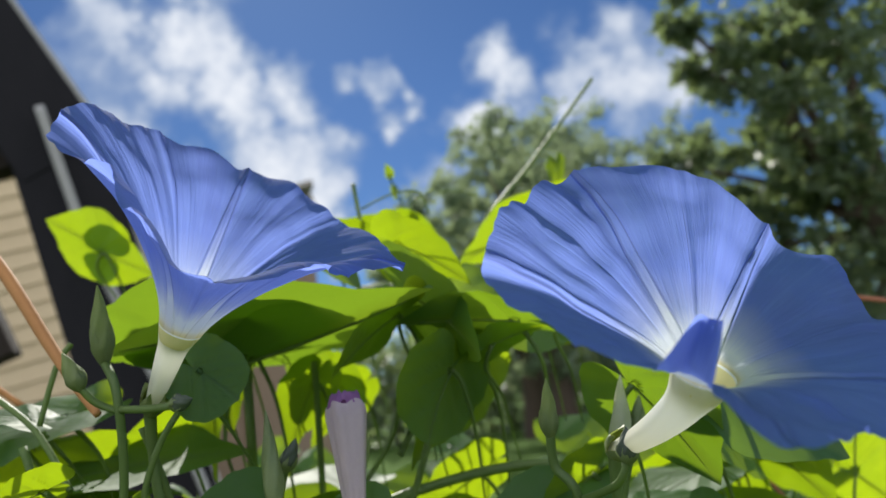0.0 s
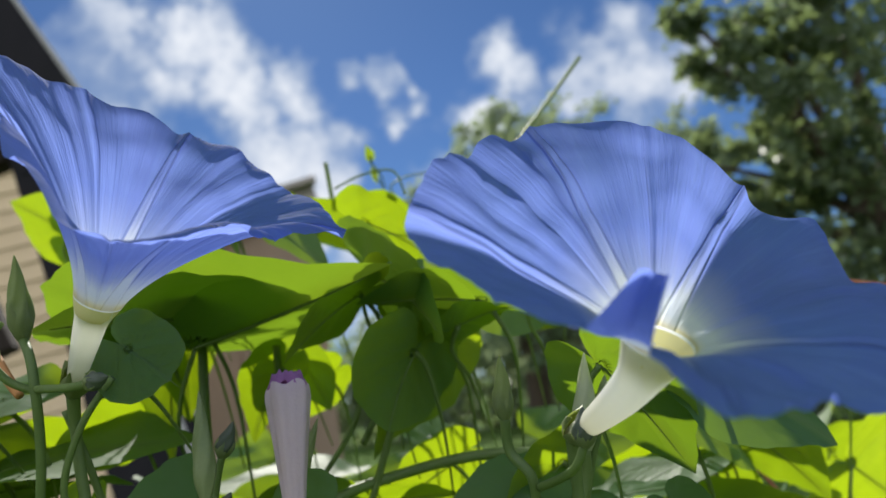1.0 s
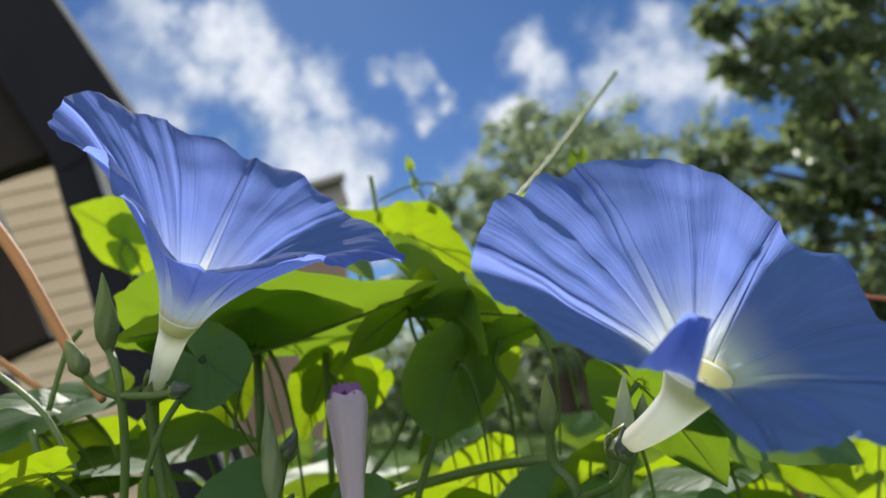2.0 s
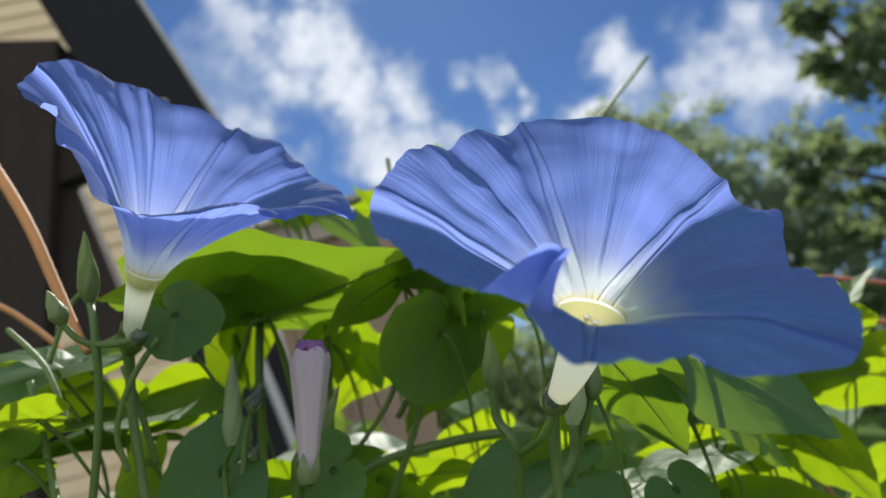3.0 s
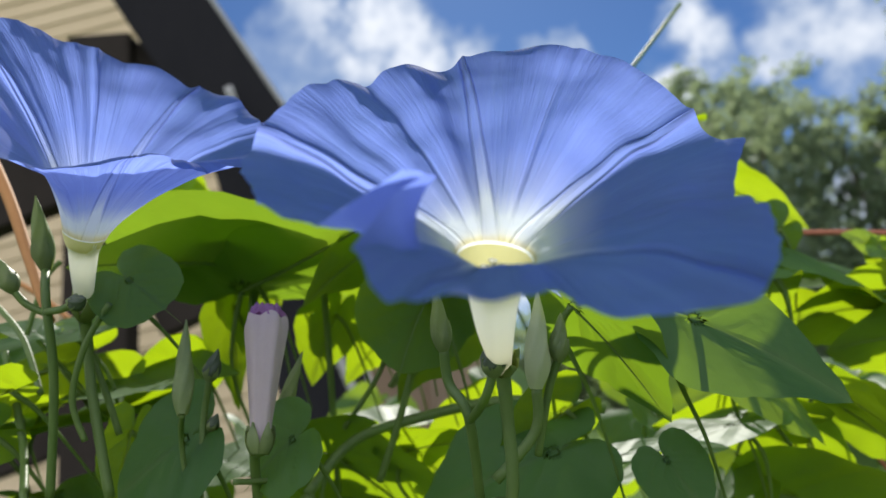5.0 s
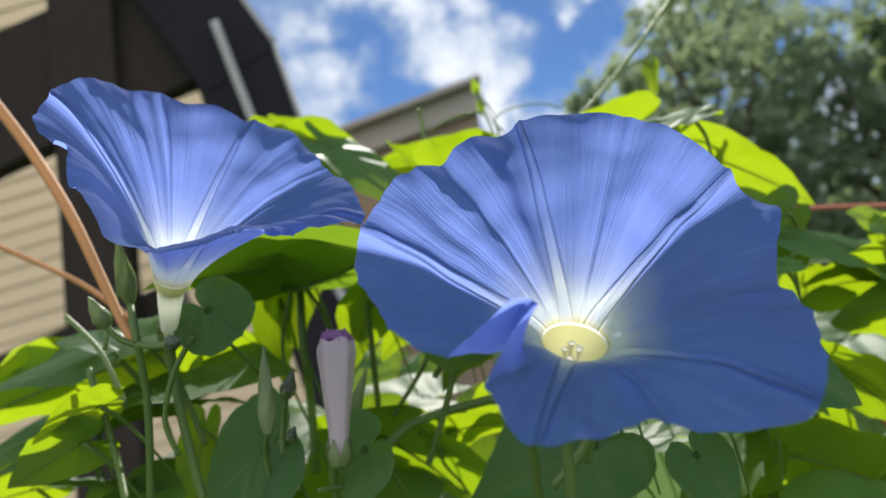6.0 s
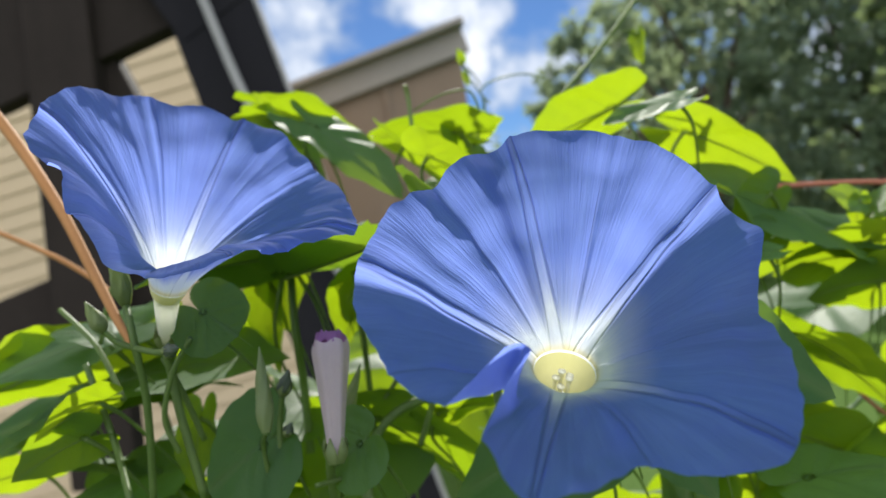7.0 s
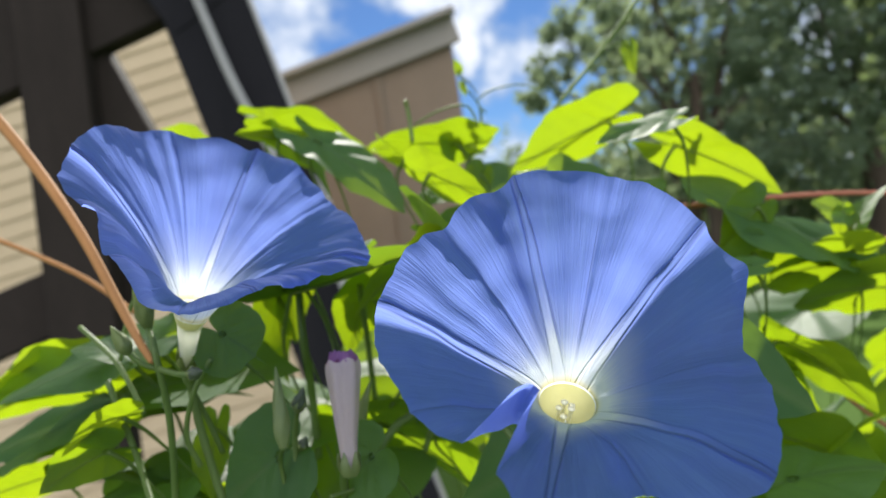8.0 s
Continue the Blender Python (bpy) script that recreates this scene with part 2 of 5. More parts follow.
FASCIA = plain_material("fascia_board", (0.22, 0.20, 0.18), (0.30, 0.27, 0.24), 3, 0.6, 0.3, 0.002)
BARK = plain_material("bark", (0.05, 0.035, 0.025), (0.12, 0.085, 0.06), 6, 0.9, 0.9, 0.02, None, (1, 1, 0.3))
GRASS = plain_material("lawn", (0.035, 0.075, 0.015), (0.08, 0.13, 0.03), 2.5, 0.95, 0.8, 0.02, shine=0.03)
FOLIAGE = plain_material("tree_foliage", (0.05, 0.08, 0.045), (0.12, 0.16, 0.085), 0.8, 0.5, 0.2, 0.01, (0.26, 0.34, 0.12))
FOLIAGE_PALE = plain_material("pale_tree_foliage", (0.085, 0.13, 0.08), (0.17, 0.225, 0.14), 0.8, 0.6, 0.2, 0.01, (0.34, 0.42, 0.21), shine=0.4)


# ---------------------------------------------------------------- building blocks
def mesh_from(name, verts, faces, mat, smooth=True, uvs=None):
    me = bpy.data.meshes.new(name)
    me.from_pydata([tuple(v) for v in verts], [], faces)
    me.materials.append(mat)
    for layer, values in (uvs or {}).items():
        lay = me.uv_layers.new(name=layer)
        flat = np.empty((len(me.loops), 2))
        idx = np.empty(len(me.loops), dtype=np.int32)
        me.loops.foreach_get("vertex_index", idx)
        flat[:] = np.asarray(values)[idx]
        lay.data.foreach_set("uv", flat.ravel())
    me.polygons.foreach_set("use_smooth", [smooth] * len(me.polygons))
    me.update()
    return me


def part(name, me, parent, label=""):
    ob = new(name, me)
    ob.parent = parent
    if label:
        tagged(ob, label)
    return ob


def thing(name, at, label, category, group="", kind=""):
    ob = new(name)
    ob.location = at
    ob.empty_display_size = 0.01
    return tagged(ob, label, category, group, kind)


def sweep(name, points, radii, mat, sides=10, origin=(0, 0, 0), caps=True):
    """A round stem along smoothly joined points, tapering by radii; vertices relative to origin."""
    pts, rad = smooth_line([Vector(p) for p in points], radii)
    verts, faces = [], []
    side = None
    for i, p in enumerate(pts):
        d = (pts[min(i + 1, len(pts) - 1)] - pts[max(i - 1, 0)]).normalized()
        if side is None:
            side = d.orthogonal().normalized()
        side = (side - d * side.dot(d)).normalized()
        up = d.cross(side)
        for k in range(sides):
            a = 2 * math.pi * k / sides
            verts.append(p + rad[i] * (math.cos(a) * side + math.sin(a) * up) - Vector(origin))
    for i in range(len(pts) - 1):
        for k in range(sides):
            a, b = i * sides + k, i * sides + (k + 1) % sides
            faces.append((a, b, b + sides, a + sides))
    if caps:
        faces += [tuple(range(sides))[::-1], tuple(range(len(verts) - sides, len(verts)))]
    return mesh_from(name, verts, faces, mat)


def smooth_line(points, radii, per=6):
    """Catmull-Rom through the points, with the radii blended along."""
    if isinstance(radii, (int, float)):
        radii = [radii] * len(points)
    if len(points) == 2:
        points = [points[0], points[0].lerp(points[1], 0.5), points[1]]
        radii = [radii[0], (radii[0] + radii[-1]) / 2, radii[-1]]
    out, rad = [], []
    for i in range(len(points) - 1):
        a, b, c, d = points[max(i - 1, 0)], points[i], points[i + 1], points[min(i + 2, len(points) - 1)]
        for k in range(per):
            t = k / per
            out.append(0.5 * (2 * b + (c - a) * t + (2 * a - 5 * b + 4 * c - d) * t * t + (3 * b - a - 3 * c + d) * t ** 3))
            rad.append(radii[i] + (radii[i + 1] - radii[i]) * t)
    return out + [points[-1]], rad + [radii[-1]]


def ring_curve(keys, n):
    """Values round a circle of n steps through keys of (degrees, value, value ...), smoothly and closed."""
    keys = sorted((a % 360, *v) for a, *v in keys)
    ang = np.array([k[0] for k in keys])
    val = np.array([k[1:] for k in keys], float)
    ang = np.r_[ang[-2:] - 360, ang, ang[:2] + 360]
    val = np.concatenate([val[-2:], val, val[:2]])
    slope = np.gradient(val, ang, axis=0)
    th = np.arange(n) * 360.0 / n
    i = np.clip(np.searchsorted(ang, th, side="right") - 1, 0, len(ang) - 2)
    h = (ang[i + 1] - ang[i])[:, None]
    t = ((th - ang[i])[:, None]) / h
    return (2 * t**3 - 3 * t**2 + 1) * val[i] + (t**3 - 2 * t**2 + t) * h * slope[i] + (-2 * t**3 + 3 * t**2) * val[i + 1] + (t**3 - t**2) * h * slope[i + 1]


def flower(at, normal, rim, ribs, seams, creases, curls, base, stalk, label, seed, throat=0.0058, deep=0.0, flare=2.0, ruffle=1.0, lip=1.25):
    """A trumpet bloom. at: the throat; rim: (degrees, reach, height) round it; ribs, seams: their degrees;
    creases: (degrees, height, side) where one petal panel stands over the next, side: the way that it falls off gently;
    curls: (degrees, half width, start, turn) where the edge rolls over; deep: how far the trumpet narrows below the throat;
    base: the tube's foot; stalk: on from there."""
    rng = np.random.RandomState(seed)
    top = thing("morning_glory", base, label, "flower", "open morning glory blooms")
    at, z = Vector(at), Vector(normal).normalized()
    at = at - z * deep
    x = Vector((0, 1, 0)).cross(z).normalized()
    y = z.cross(x)
    n, m = 480, 52
    th = np.arange(n) * 360.0 / n
    reach, rise = ring_curve(rim, n).T

    def gap(marks):
        return np.array([np.abs((t - np.array(marks) + 180) % 360 - 180).min() for t in th])

    def uneven(step, size):
        k = n // step
        return size * np.interp(np.arange(n), np.arange(0, n + step, step), np.resize(rng.randn(k), k + 1))

    # the margin is finely ragged
    reach = reach + uneven(4, 0.0002) + uneven(15, 0.0005)
    to_rib, to_seam = gap(ribs), gap(seams)
    panel = np.sin(np.clip(gap(list(ribs) + list(seams)) / 15.0, 0, 1) * math.pi / 2)
    fold = np.zeros(n)
    for a, high, way in creases:
        d = ((th - a + 180) % 360 - 180) * way
        fold += high * np.where(d >= 0, np.exp(-np.maximum(d, 0) / 17.0), np.exp(np.minimum(d, 0) / 1.6))
    crimp = uneven(5, 0.00016)
    start, turn = np.ones(n), np.zeros(n)
    for a, wide, s0, c in curls:
        w = np.exp(-(((th - a + 180) % 360 - 180) / wide) ** 10)
        turn += w * c
        start = np.minimum(start, 1 - (1 - s0) * np.clip(w * 1.8, 0, 1))
    verts, uv, star, ring = [], [], [], []
    for sj in np.linspace(0, 1, m) ** 1.1:
        for i in range(n):
            full = reach[i] - throat
            cut = min(sj, start[i])
            r = throat + full * cut ** lip
            a = math.radians(th[i])
            ca, sa = math.cos(a), math.sin(a)
            h = (rise[i] + deep) * (1 - (1 - cut) ** flare)
            grow = cut * min(1.0, cut * 1.8)
            broad = noise.noise(Vector((ca * 1.7, sa * 1.7, cut * 1.5 + seed)))
            wavy = noise.noise(Vector((ca * 4.2, sa * 4.2, cut * 1.7 + seed)))
            fine = noise.noise(Vector((ca * 11, sa * 11, cut * 1.6 + seed)))
            cross = noise.noise(Vector((ca * 3.6, sa * 3.6, cut * 6.5 + seed)))
            h += ruffle * grow * (0.0022 * broad + 0.0015 * wavy + 0.00035 * fine + 0.0008 * cross) + crimp[i] * cut ** 6
            h += fold[i] * grow + 0.0010 * (panel[i] - 0.5) * min(1, cut * 2.5)
            gone = math.radians(to_rib[i]) * r    # along the circle to the nearest rib
            h += (0.0008 * math.exp(-(gone / 0.0012) ** 2) - 0.0006 * math.exp(-(to_seam[i] / 1.1) ** 2)) * min(1, cut * 3) * (1 - 0.4 * cut)
            if sj > start[i] and abs(turn[i]) > 1e-3:
                slope = (rise[i] + deep) * flare * (1 - cut) ** (flare - 1) / (full * lip)
                t = Vector((1, slope)).normalized()
                up = Vector((-t.y, t.x))
                length = full * (sj - cut)
                k = turn[i] / max(full * (1 - start[i]), 1e-5)
                d = t * (math.sin(k * length) / k) + up * ((1 - math.cos(k * length)) / k)
                r, h = r + d.x, h + d.y
            verts.append(at + x * (r * ca) + y * (r * sa) + z * h - Vector(base))
            uv.append((th[i] / 360, sj))
            ring.append((ca, sa))
            star.append((100 * gone, 100 * math.radians(to_seam[i]) * r))
    faces = [(j * n + i, j * n + (i + 1) % n, (j + 1) * n + (i + 1) % n, (j + 1) * n + i) for j in range(m - 1) for i in range(n)]
    part("corolla", mesh_from("corolla", verts, faces, PETAL, True, {"petal": uv, "star": star, "ring": ring}), top)
    # the tube bends from the throat down to its foot
    foot = Vector(base)
    down = (foot - at).length
    verts, uv, rows, sides = [], [], 18, 48
    for j in range(rows):
        t = j / (rows - 1)
        a, b = at.lerp(at - z * down * 0.2, t), (at - z * down * 0.2).lerp(foot, t)
        c = a.lerp(b, t)
        d = (z * (1 - t) + (at - foot).normalized() * t).normalized()
        u = (x - d * x.dot(d)).normalized()
        v = d.cross(u)
        wide = throat * (1.0 - 0.28 * min(1, t * 3) - 0.40 * t ** 1.8)
        for k in range(sides):
            g = 2 * math.pi * k / sides
            w = wide * (1 + 0.035 * math.cos(5 * g + 1.0) * min(1, t * 4))
            verts.append(c + u * (w * math.cos(g)) + v * (w * math.sin(g)) - foot)
            uv.append((k / sides, 1 - t))
    faces = [(j * sides + k, (j + 1) * sides + k, (j + 1) * sides + (k + 1) % sides, j * sides + (k + 1) % sides) for j in range(rows - 1) for k in range(sides)]
    faces.append(tuple(range((rows - 1) * sides, rows * sides)))
    part("tube", mesh_from("tube", verts, faces, TUBE, True, {"petal": uv}), top, "creamy white flower tube")
    # yellow lining of the throat
    verts, faces = [], []
    for j in range(6):
        for k in range(40):
            g = 2 * math.pi * k / 40
            rr, hh = (0.98, 0.90, 0.82, 0.70, 0.45, 0.1)[j] * throat, (-0.0004, -0.0016, -0.0028, -0.0040, -0.0050, -0.0054)[j]
            verts.append(at + (x * math.cos(g) + y * math.sin(g)) * rr + z * hh - foot)
    faces = [(j * 40 + k, j * 40 + (k + 1) % 40, (j + 1) * 40 + (k + 1) % 40, (j + 1) * 40 + k) for j in range(5) for k in range(40)]
    part("throat_lining", mesh_from("throat_lining", verts, faces, YELLOW), top, "pale yellow throat")
    for k in range(5):
        g = 2.1 + k * 1.26
        p = at + (x * math.cos(g) + y * math.sin(g)) * (0.0011 + 0.0003 * (k % 3))
        tall = 0.0022 + 0.0012 * (k % 3)
        part("stamen", sweep("stamen", [p - z * 0.0052, p - z * (tall * 0.5 + 0.001), p - z * tall * 0.5], [0.00035, 0.0004, 0.0008], CREAM, 7, foot), top)
    # calyx and stalk
    d = (at - foot).normalized()
    u = d.orthogonal().normalized()
    for k in range(5):
        g = k * 2 * math.pi / 5
        o = (u * math.cos(g) + d.cross(u) * math.sin(g)) * 0.0026
        part("sepal", sepal_mesh(foot + o * 0.6 - d * 0.001, foot + o * 1.35 + d * 0.0085, o.normalized(), 0.0042, foot), top, "narrow green sepal")
    part("stalk", sweep("stalk", [foot - d * 0.0005] + [Vector(p) for p in stalk], [0.0016] + [0.0013] * len(stalk), STEM, 10, foot), top)
    return top


def sepal_mesh(a, b, out, wide, origin, mat=None):
    """A pointed scale from a to b, bowed outwards, with a thickness."""
    along = b - a
    side = along.cross(out).normalized()
    verts, rows = [], 9
    for layer in (0, 1):
        for j in range(rows):
            t = j / (rows - 1)
            w = wide * 0.5 * (math.sin(math.pi * min(1, 0.12 + t * 0.95)) ** 0.8) * (1 - t * 0.35) + 0.00008
            c = a + along * t + out * (0.0009 * math.sin(math.pi * t) - layer * 0.0004)
            for k in (-1, 0, 1):
                verts.append(c + side * (w * k) - out * (0.0006 * abs(k)) - origin)
    faces = []
    for layer in (0, 1):
        o = layer * rows * 3
        for j in range(rows - 1):
            for k in (0, 1):
                q = (o + j * 3 + k, o + j * 3 + k + 1, o + (j + 1) * 3 + k + 1, o + (j + 1) * 3 + k)
                faces.append(q if layer == 0 else q[::-1])
    return mesh_from("sepal", verts, faces, mat or SEPAL)


def leaf_outline(phi, pointed):
    """Reach of a heart-shaped blade from its stalk, at an angle from the tip."""
    a = abs(phi)
    keys = ((0.0, 1.0), (0.12, 0.95), (0.3, 0.86), (0.55, 0.77), (0.9, 0.685), (1.3, 0.62), (1.75, 0.565), (2.2, 0.51), (2.6, 0.45), (2.88, 0.34), (3.05, 0.16), (3.142, 0.07))
    r = float(np.interp(a, [k[0] for k in keys], [k[1] for k in keys]))
    if pointed < 0:
        return r * (1 + pointed * 0.32 * math.exp(-(a / 0.5) ** 2))
    return r * (1 + pointed * 0.10 * math.exp(-(a / 0.14) ** 2))


def leaf(base, tip, roll=0.0, width=1.0, fold=0.25, droop=0.25, wave=0.06, stalk=None, label="", seed=0, pointed=1.0, mat=None, group="morning glory leaves"):
    """A heart-shaped leaf from where its stalk joins to its tip. roll: turns its face about that line, from facing up; fold: how far
    the halves rise from the midrib; droop: how far the tip bends down; wave: unevenness of the margin, all as shares of the length."""
    rng = random.Random(seed)
    base, tip = Vector(base), Vector(tip)
    ax = tip - base
    size = ax.length / 1.08
    ax.normalize()
    up = Vector((0, 0, 1)) - ax * ax.z
    if up.length < 0.05:
        up = Vector((0, -1, 0)) - ax * ax.y * -1
    up.normalize()
    up = Matrix.Rotation(radians(roll), 3, ax) @ up
    side = up.cross(ax)
    top = thing("leaf", base, label or "green heart-shaped morning glory leaf on the vine", "leaf", group)
    rings, seg = 13, 56
    p1, p2, p3 = rng.random() * 6.28, rng.random() * 6.28, rng.random() * 6.28

    def surface(r, phi):
        u, v = r * math.cos(phi), r * math.sin(phi) * width
        q = r / max(leaf_outline(phi, pointed), 0.01)
        h = fold * abs(v) * (0.8 - 0.5 * abs(v)) - droop * max(u, 0) ** 2 - droop * 0.5 * v * v
        h += wave * q * q * (math.sin(phi * 3 + p1) * 0.6 + math.sin(phi * 5 + p2) * 0.4 + math.sin(phi * 9 + p3) * 0.15)
        # quilting between the side veins
        h += 0.007 * math.sin(u * 22 - abs(v) * 14) * min(1, abs(v) * 6)
        return ax * (u * size) + side * (v * size) + up * (h * size), u, v, q

    verts, uv = [Vector((0, 0, 0))], [(0.2, 0)]
    for j in range(1, rings + 1):
        for k in range(seg):
            f = -1 + 2 * k / seg
            phi = math.pi * f
            r = leaf_outline(phi, pointed) * (j / rings) * (1 + 0.012 * math.sin(phi * 17 + p3))
            p, u, v, q = surface(r, phi)
            mid = math.exp(-(v / 0.018) ** 2)
            rows = 0.0
            for k0 in (-0.15, 0.05, 0.22, 0.40, 0.58):
                rows = max(rows, math.exp(-((u - k0 - abs(v) * 0.75) / 0.016) ** 2) * (1 - q * 0.7))
            verts.append(p)
            uv.append((max(mid, rows * 0.7) * min(1, q * 3), q))
    faces = [(0, 1 + k, 1 + (k + 1) % seg) for k in range(seg)]
    for j in range(rings - 1):
        for k in range(seg):
            a, b = 1 + j * seg + k, 1 + j * seg + (k + 1) % seg
            faces.append((a, b, b + seg, a + seg)[::1])
    part("blade", mesh_from("blade", verts, faces, mat or LEAF, True, {"leaf": uv}), top)
    line = [surface(r, 0.0)[0] + base - up * 0.0004 for r in (0.0, 0.25, 0.5, 0.75, 0.97)]
    part("midrib", sweep("midrib", line, [size * 0.011, size * 0.009, size * 0.007, size * 0.005, size * 0.002], STEM, 6, base), top)
    if stalk is None:
        stalk = [base - ax * size * 0.18 + Vector((0, 0.004, -size * 0.35)), base - ax * size * 0.1 + Vector((0.003, 0.014, -size * 0.9)), base + Vector((0.004, 0.03, -size * 1.7))]
    part("petiole", sweep("petiole", [base - up * 0.0004] + [Vector(p) for p in stalk], [0.0009] + [0.0009 - 0.0006 * (k + 1) / len(stalk) for k in range(len(stalk))], STEM, 8, base), top)
    return top


def beam(a, b, wide, deep, face, name, mat, label="", category="", parent=None, bevel=0.006):
    """A squared timber from a to b; face: the way that its broad side looks."""
    a, b = Vector(a), Vector(b)
    d = (b - a).normalized()
    f = Vector(face)
    f = (f - d * f.dot(d)).normalized()
    s = d.cross(f)
    bm = bmesh.new()
    for o in (a, b):
        for i, j in ((-1, -1), (1, -1), (1, 1), (-1, 1)):
            bm.verts.new(o + s * (i * wide / 2) + f * (j * deep / 2) - a)
    bm.verts.ensure_lookup_table()
    v = bm.verts
    for q in ((0, 1, 2, 3), (7, 6, 5, 4), (0, 4, 5, 1), (1, 5, 6, 2), (2, 6, 7, 3), (3, 7, 4, 0)):
        bm.faces.new([v[i] for i in q])
    bmesh.ops.recalc_face_normals(bm, faces=bm.faces)
    if bevel:
        bmesh.ops.bevel(bm, geom=bm.edges[:], offset=bevel, segments=1, affect="EDGES")
    me = bpy.data.meshes.new(name)
    bm.to_mesh(me)
    bm.free()
    me.materials.append(mat)
    ob = new(name, me)
    ob.location = a
    if parent:
        ob.parent = parent
        ob.location = a - parent.location
    return tagged(ob, label, category)


# ---------------------------------------------------------------- ground, house and trees
def lawn():
    n, size = 60, 300.0
    verts, faces = [], []
    for i in range(n + 1):
        for j in range(n + 1):
            x, y = (i / n * 2 - 1), (j / n * 2 - 1)
            x, y = size * x * abs(x), size * y * abs(y)
            verts.append((x, y, 0.04 * math.sin(x * 0.7) * math.cos(y * 0.5) - 0.04))
    faces = [(i * (n + 1) + j, (i + 1) * (n + 1) + j, (i + 1) * (n + 1) + j + 1, i * (n + 1) + j + 1) for i in range(n) for j in range(n)]
    tagged(new("ground", mesh_from("ground", verts, faces, GRASS)), "rough green lawn reaching to the distance", "lawn", kind="structure")


lawn()


FACE, ALONG = Vector((0.2334, -0.9724, 0.0000)), Vector((0.9724, 0.2334, 0.0000))   # the way the stair looks, and its run


def house():
    """The side wall of a house, of slanting lap boards."""
    wall = thing("house_wall", (-1.0288486737371647, 4.472901633829312, 0.0), "tan painted lap-board house wall in the sun", "wall", kind="structure")
    run, out = Vector((0.9724, 0.2334, 0.0000)), Vector((0.2334, -0.9724, 0.0000))
    slant = run * 0.9899 + Vector((0, 0, 0.1416))
    across = out.cross(slant)
    # boards cut along the camera's sight lines, to end behind the stair's slanting stringer
    edge, past = Vector((0.0455, -0.0054, 1.3157)), Vector((-0.8990, -0.3872, -0.2049))
    high, over = Vector((0.0526, 0.0057, 1.2770)), Vector((-0.8581, -0.3146, -0.4059))
    for k in range(-26, 46):
        mid = Vector((-3.7146, 3.8281, 1.4105)) + across * (k * 0.105)
        reach = (edge - mid).dot(past) / slant.dot(past)
        reach = min(reach, (high - mid).dot(over) / slant.dot(over))
        reach = min(max(reach, -2.0), 12.0)
        beam(mid - slant * 3.0, mid + slant * reach, 0.12, 0.013, out + across * 0.12, "board", SIDING, "", "", wall, 0.002)


house()

stringer = thing("stair_stringer", (-0.5958, 2.2115, -0.0600), "black stained slanting stair stringer with a pale worn edge", "stair")
beam((-0.5958, 2.2115, -0.0600), (-1.0570, 2.1008, 2.1730), 0.254, 0.09, FACE, "plank", STRINGER, "", "", stringer)
beam((-1.0248, 2.1044, 2.0842), (-1.8095, 1.9160, 3.6145), 0.254, 0.09, FACE, "plank", STRINGER, "", "", stringer)
beam((-0.4656, 2.2222, -0.0326), (-0.9207, 2.1129, 2.1710), 0.010, 0.05, FACE, "edge_strip", RAIL, "pale worn metal edge", "", stringer, 0.003)
beam((-0.9194, 2.1133, 2.1733), (-1.6905, 1.9281, 3.6770), 0.016, 0.05, FACE, "edge_strip", RAIL, "pale worn metal edge", "", stringer, 0.003)
beam((-2.5455, 1.8051, 1.9092), (-1.1381, 2.1430, 2.3316), 0.408, 0.09, FACE, "header_board", TIMBER, "broad dark board across the siding", "beam")
beam((-1.4881, 2.0179, 2.4929), (-1.5739, 1.9973, 0.7573), 0.202, 0.09, FACE, "timber_post", TIMBER, "dark timber post beside the siding", "beam")
beam((-1.5986, 2.0736, 2.3772), (-1.3109, 2.1427, 1.5456), 0.168, 0.09, FACE, "timber_brace", TIMBER, "dark diagonal timber brace", "beam")
beam((-2.7518, 1.8379, 1.0293), (-1.3543, 2.1734, 1.4062), 0.198, 0.09, FACE, "lower_board", TIMBER, "dark board under the siding", "beam")
rail_at = Vector((-1.0463, 2.0005, 2.2272))
rail = thing("handrail", rail_at, "slim pale grey metal rail along the dark stringer", "rail")
part("pipe", sweep("pipe", [(-1.0463, 2.0005, 2.2272), (-1.0031, 2.0109, 2.0397), (-0.9479, 2.0241, 1.8255), (-0.8532, 2.0469, 1.5555), (-0.7650, 2.0680, 1.2945), (-0.6602, 2.0932, 0.9319)], 0.014, RAIL, 10, rail_at), rail)



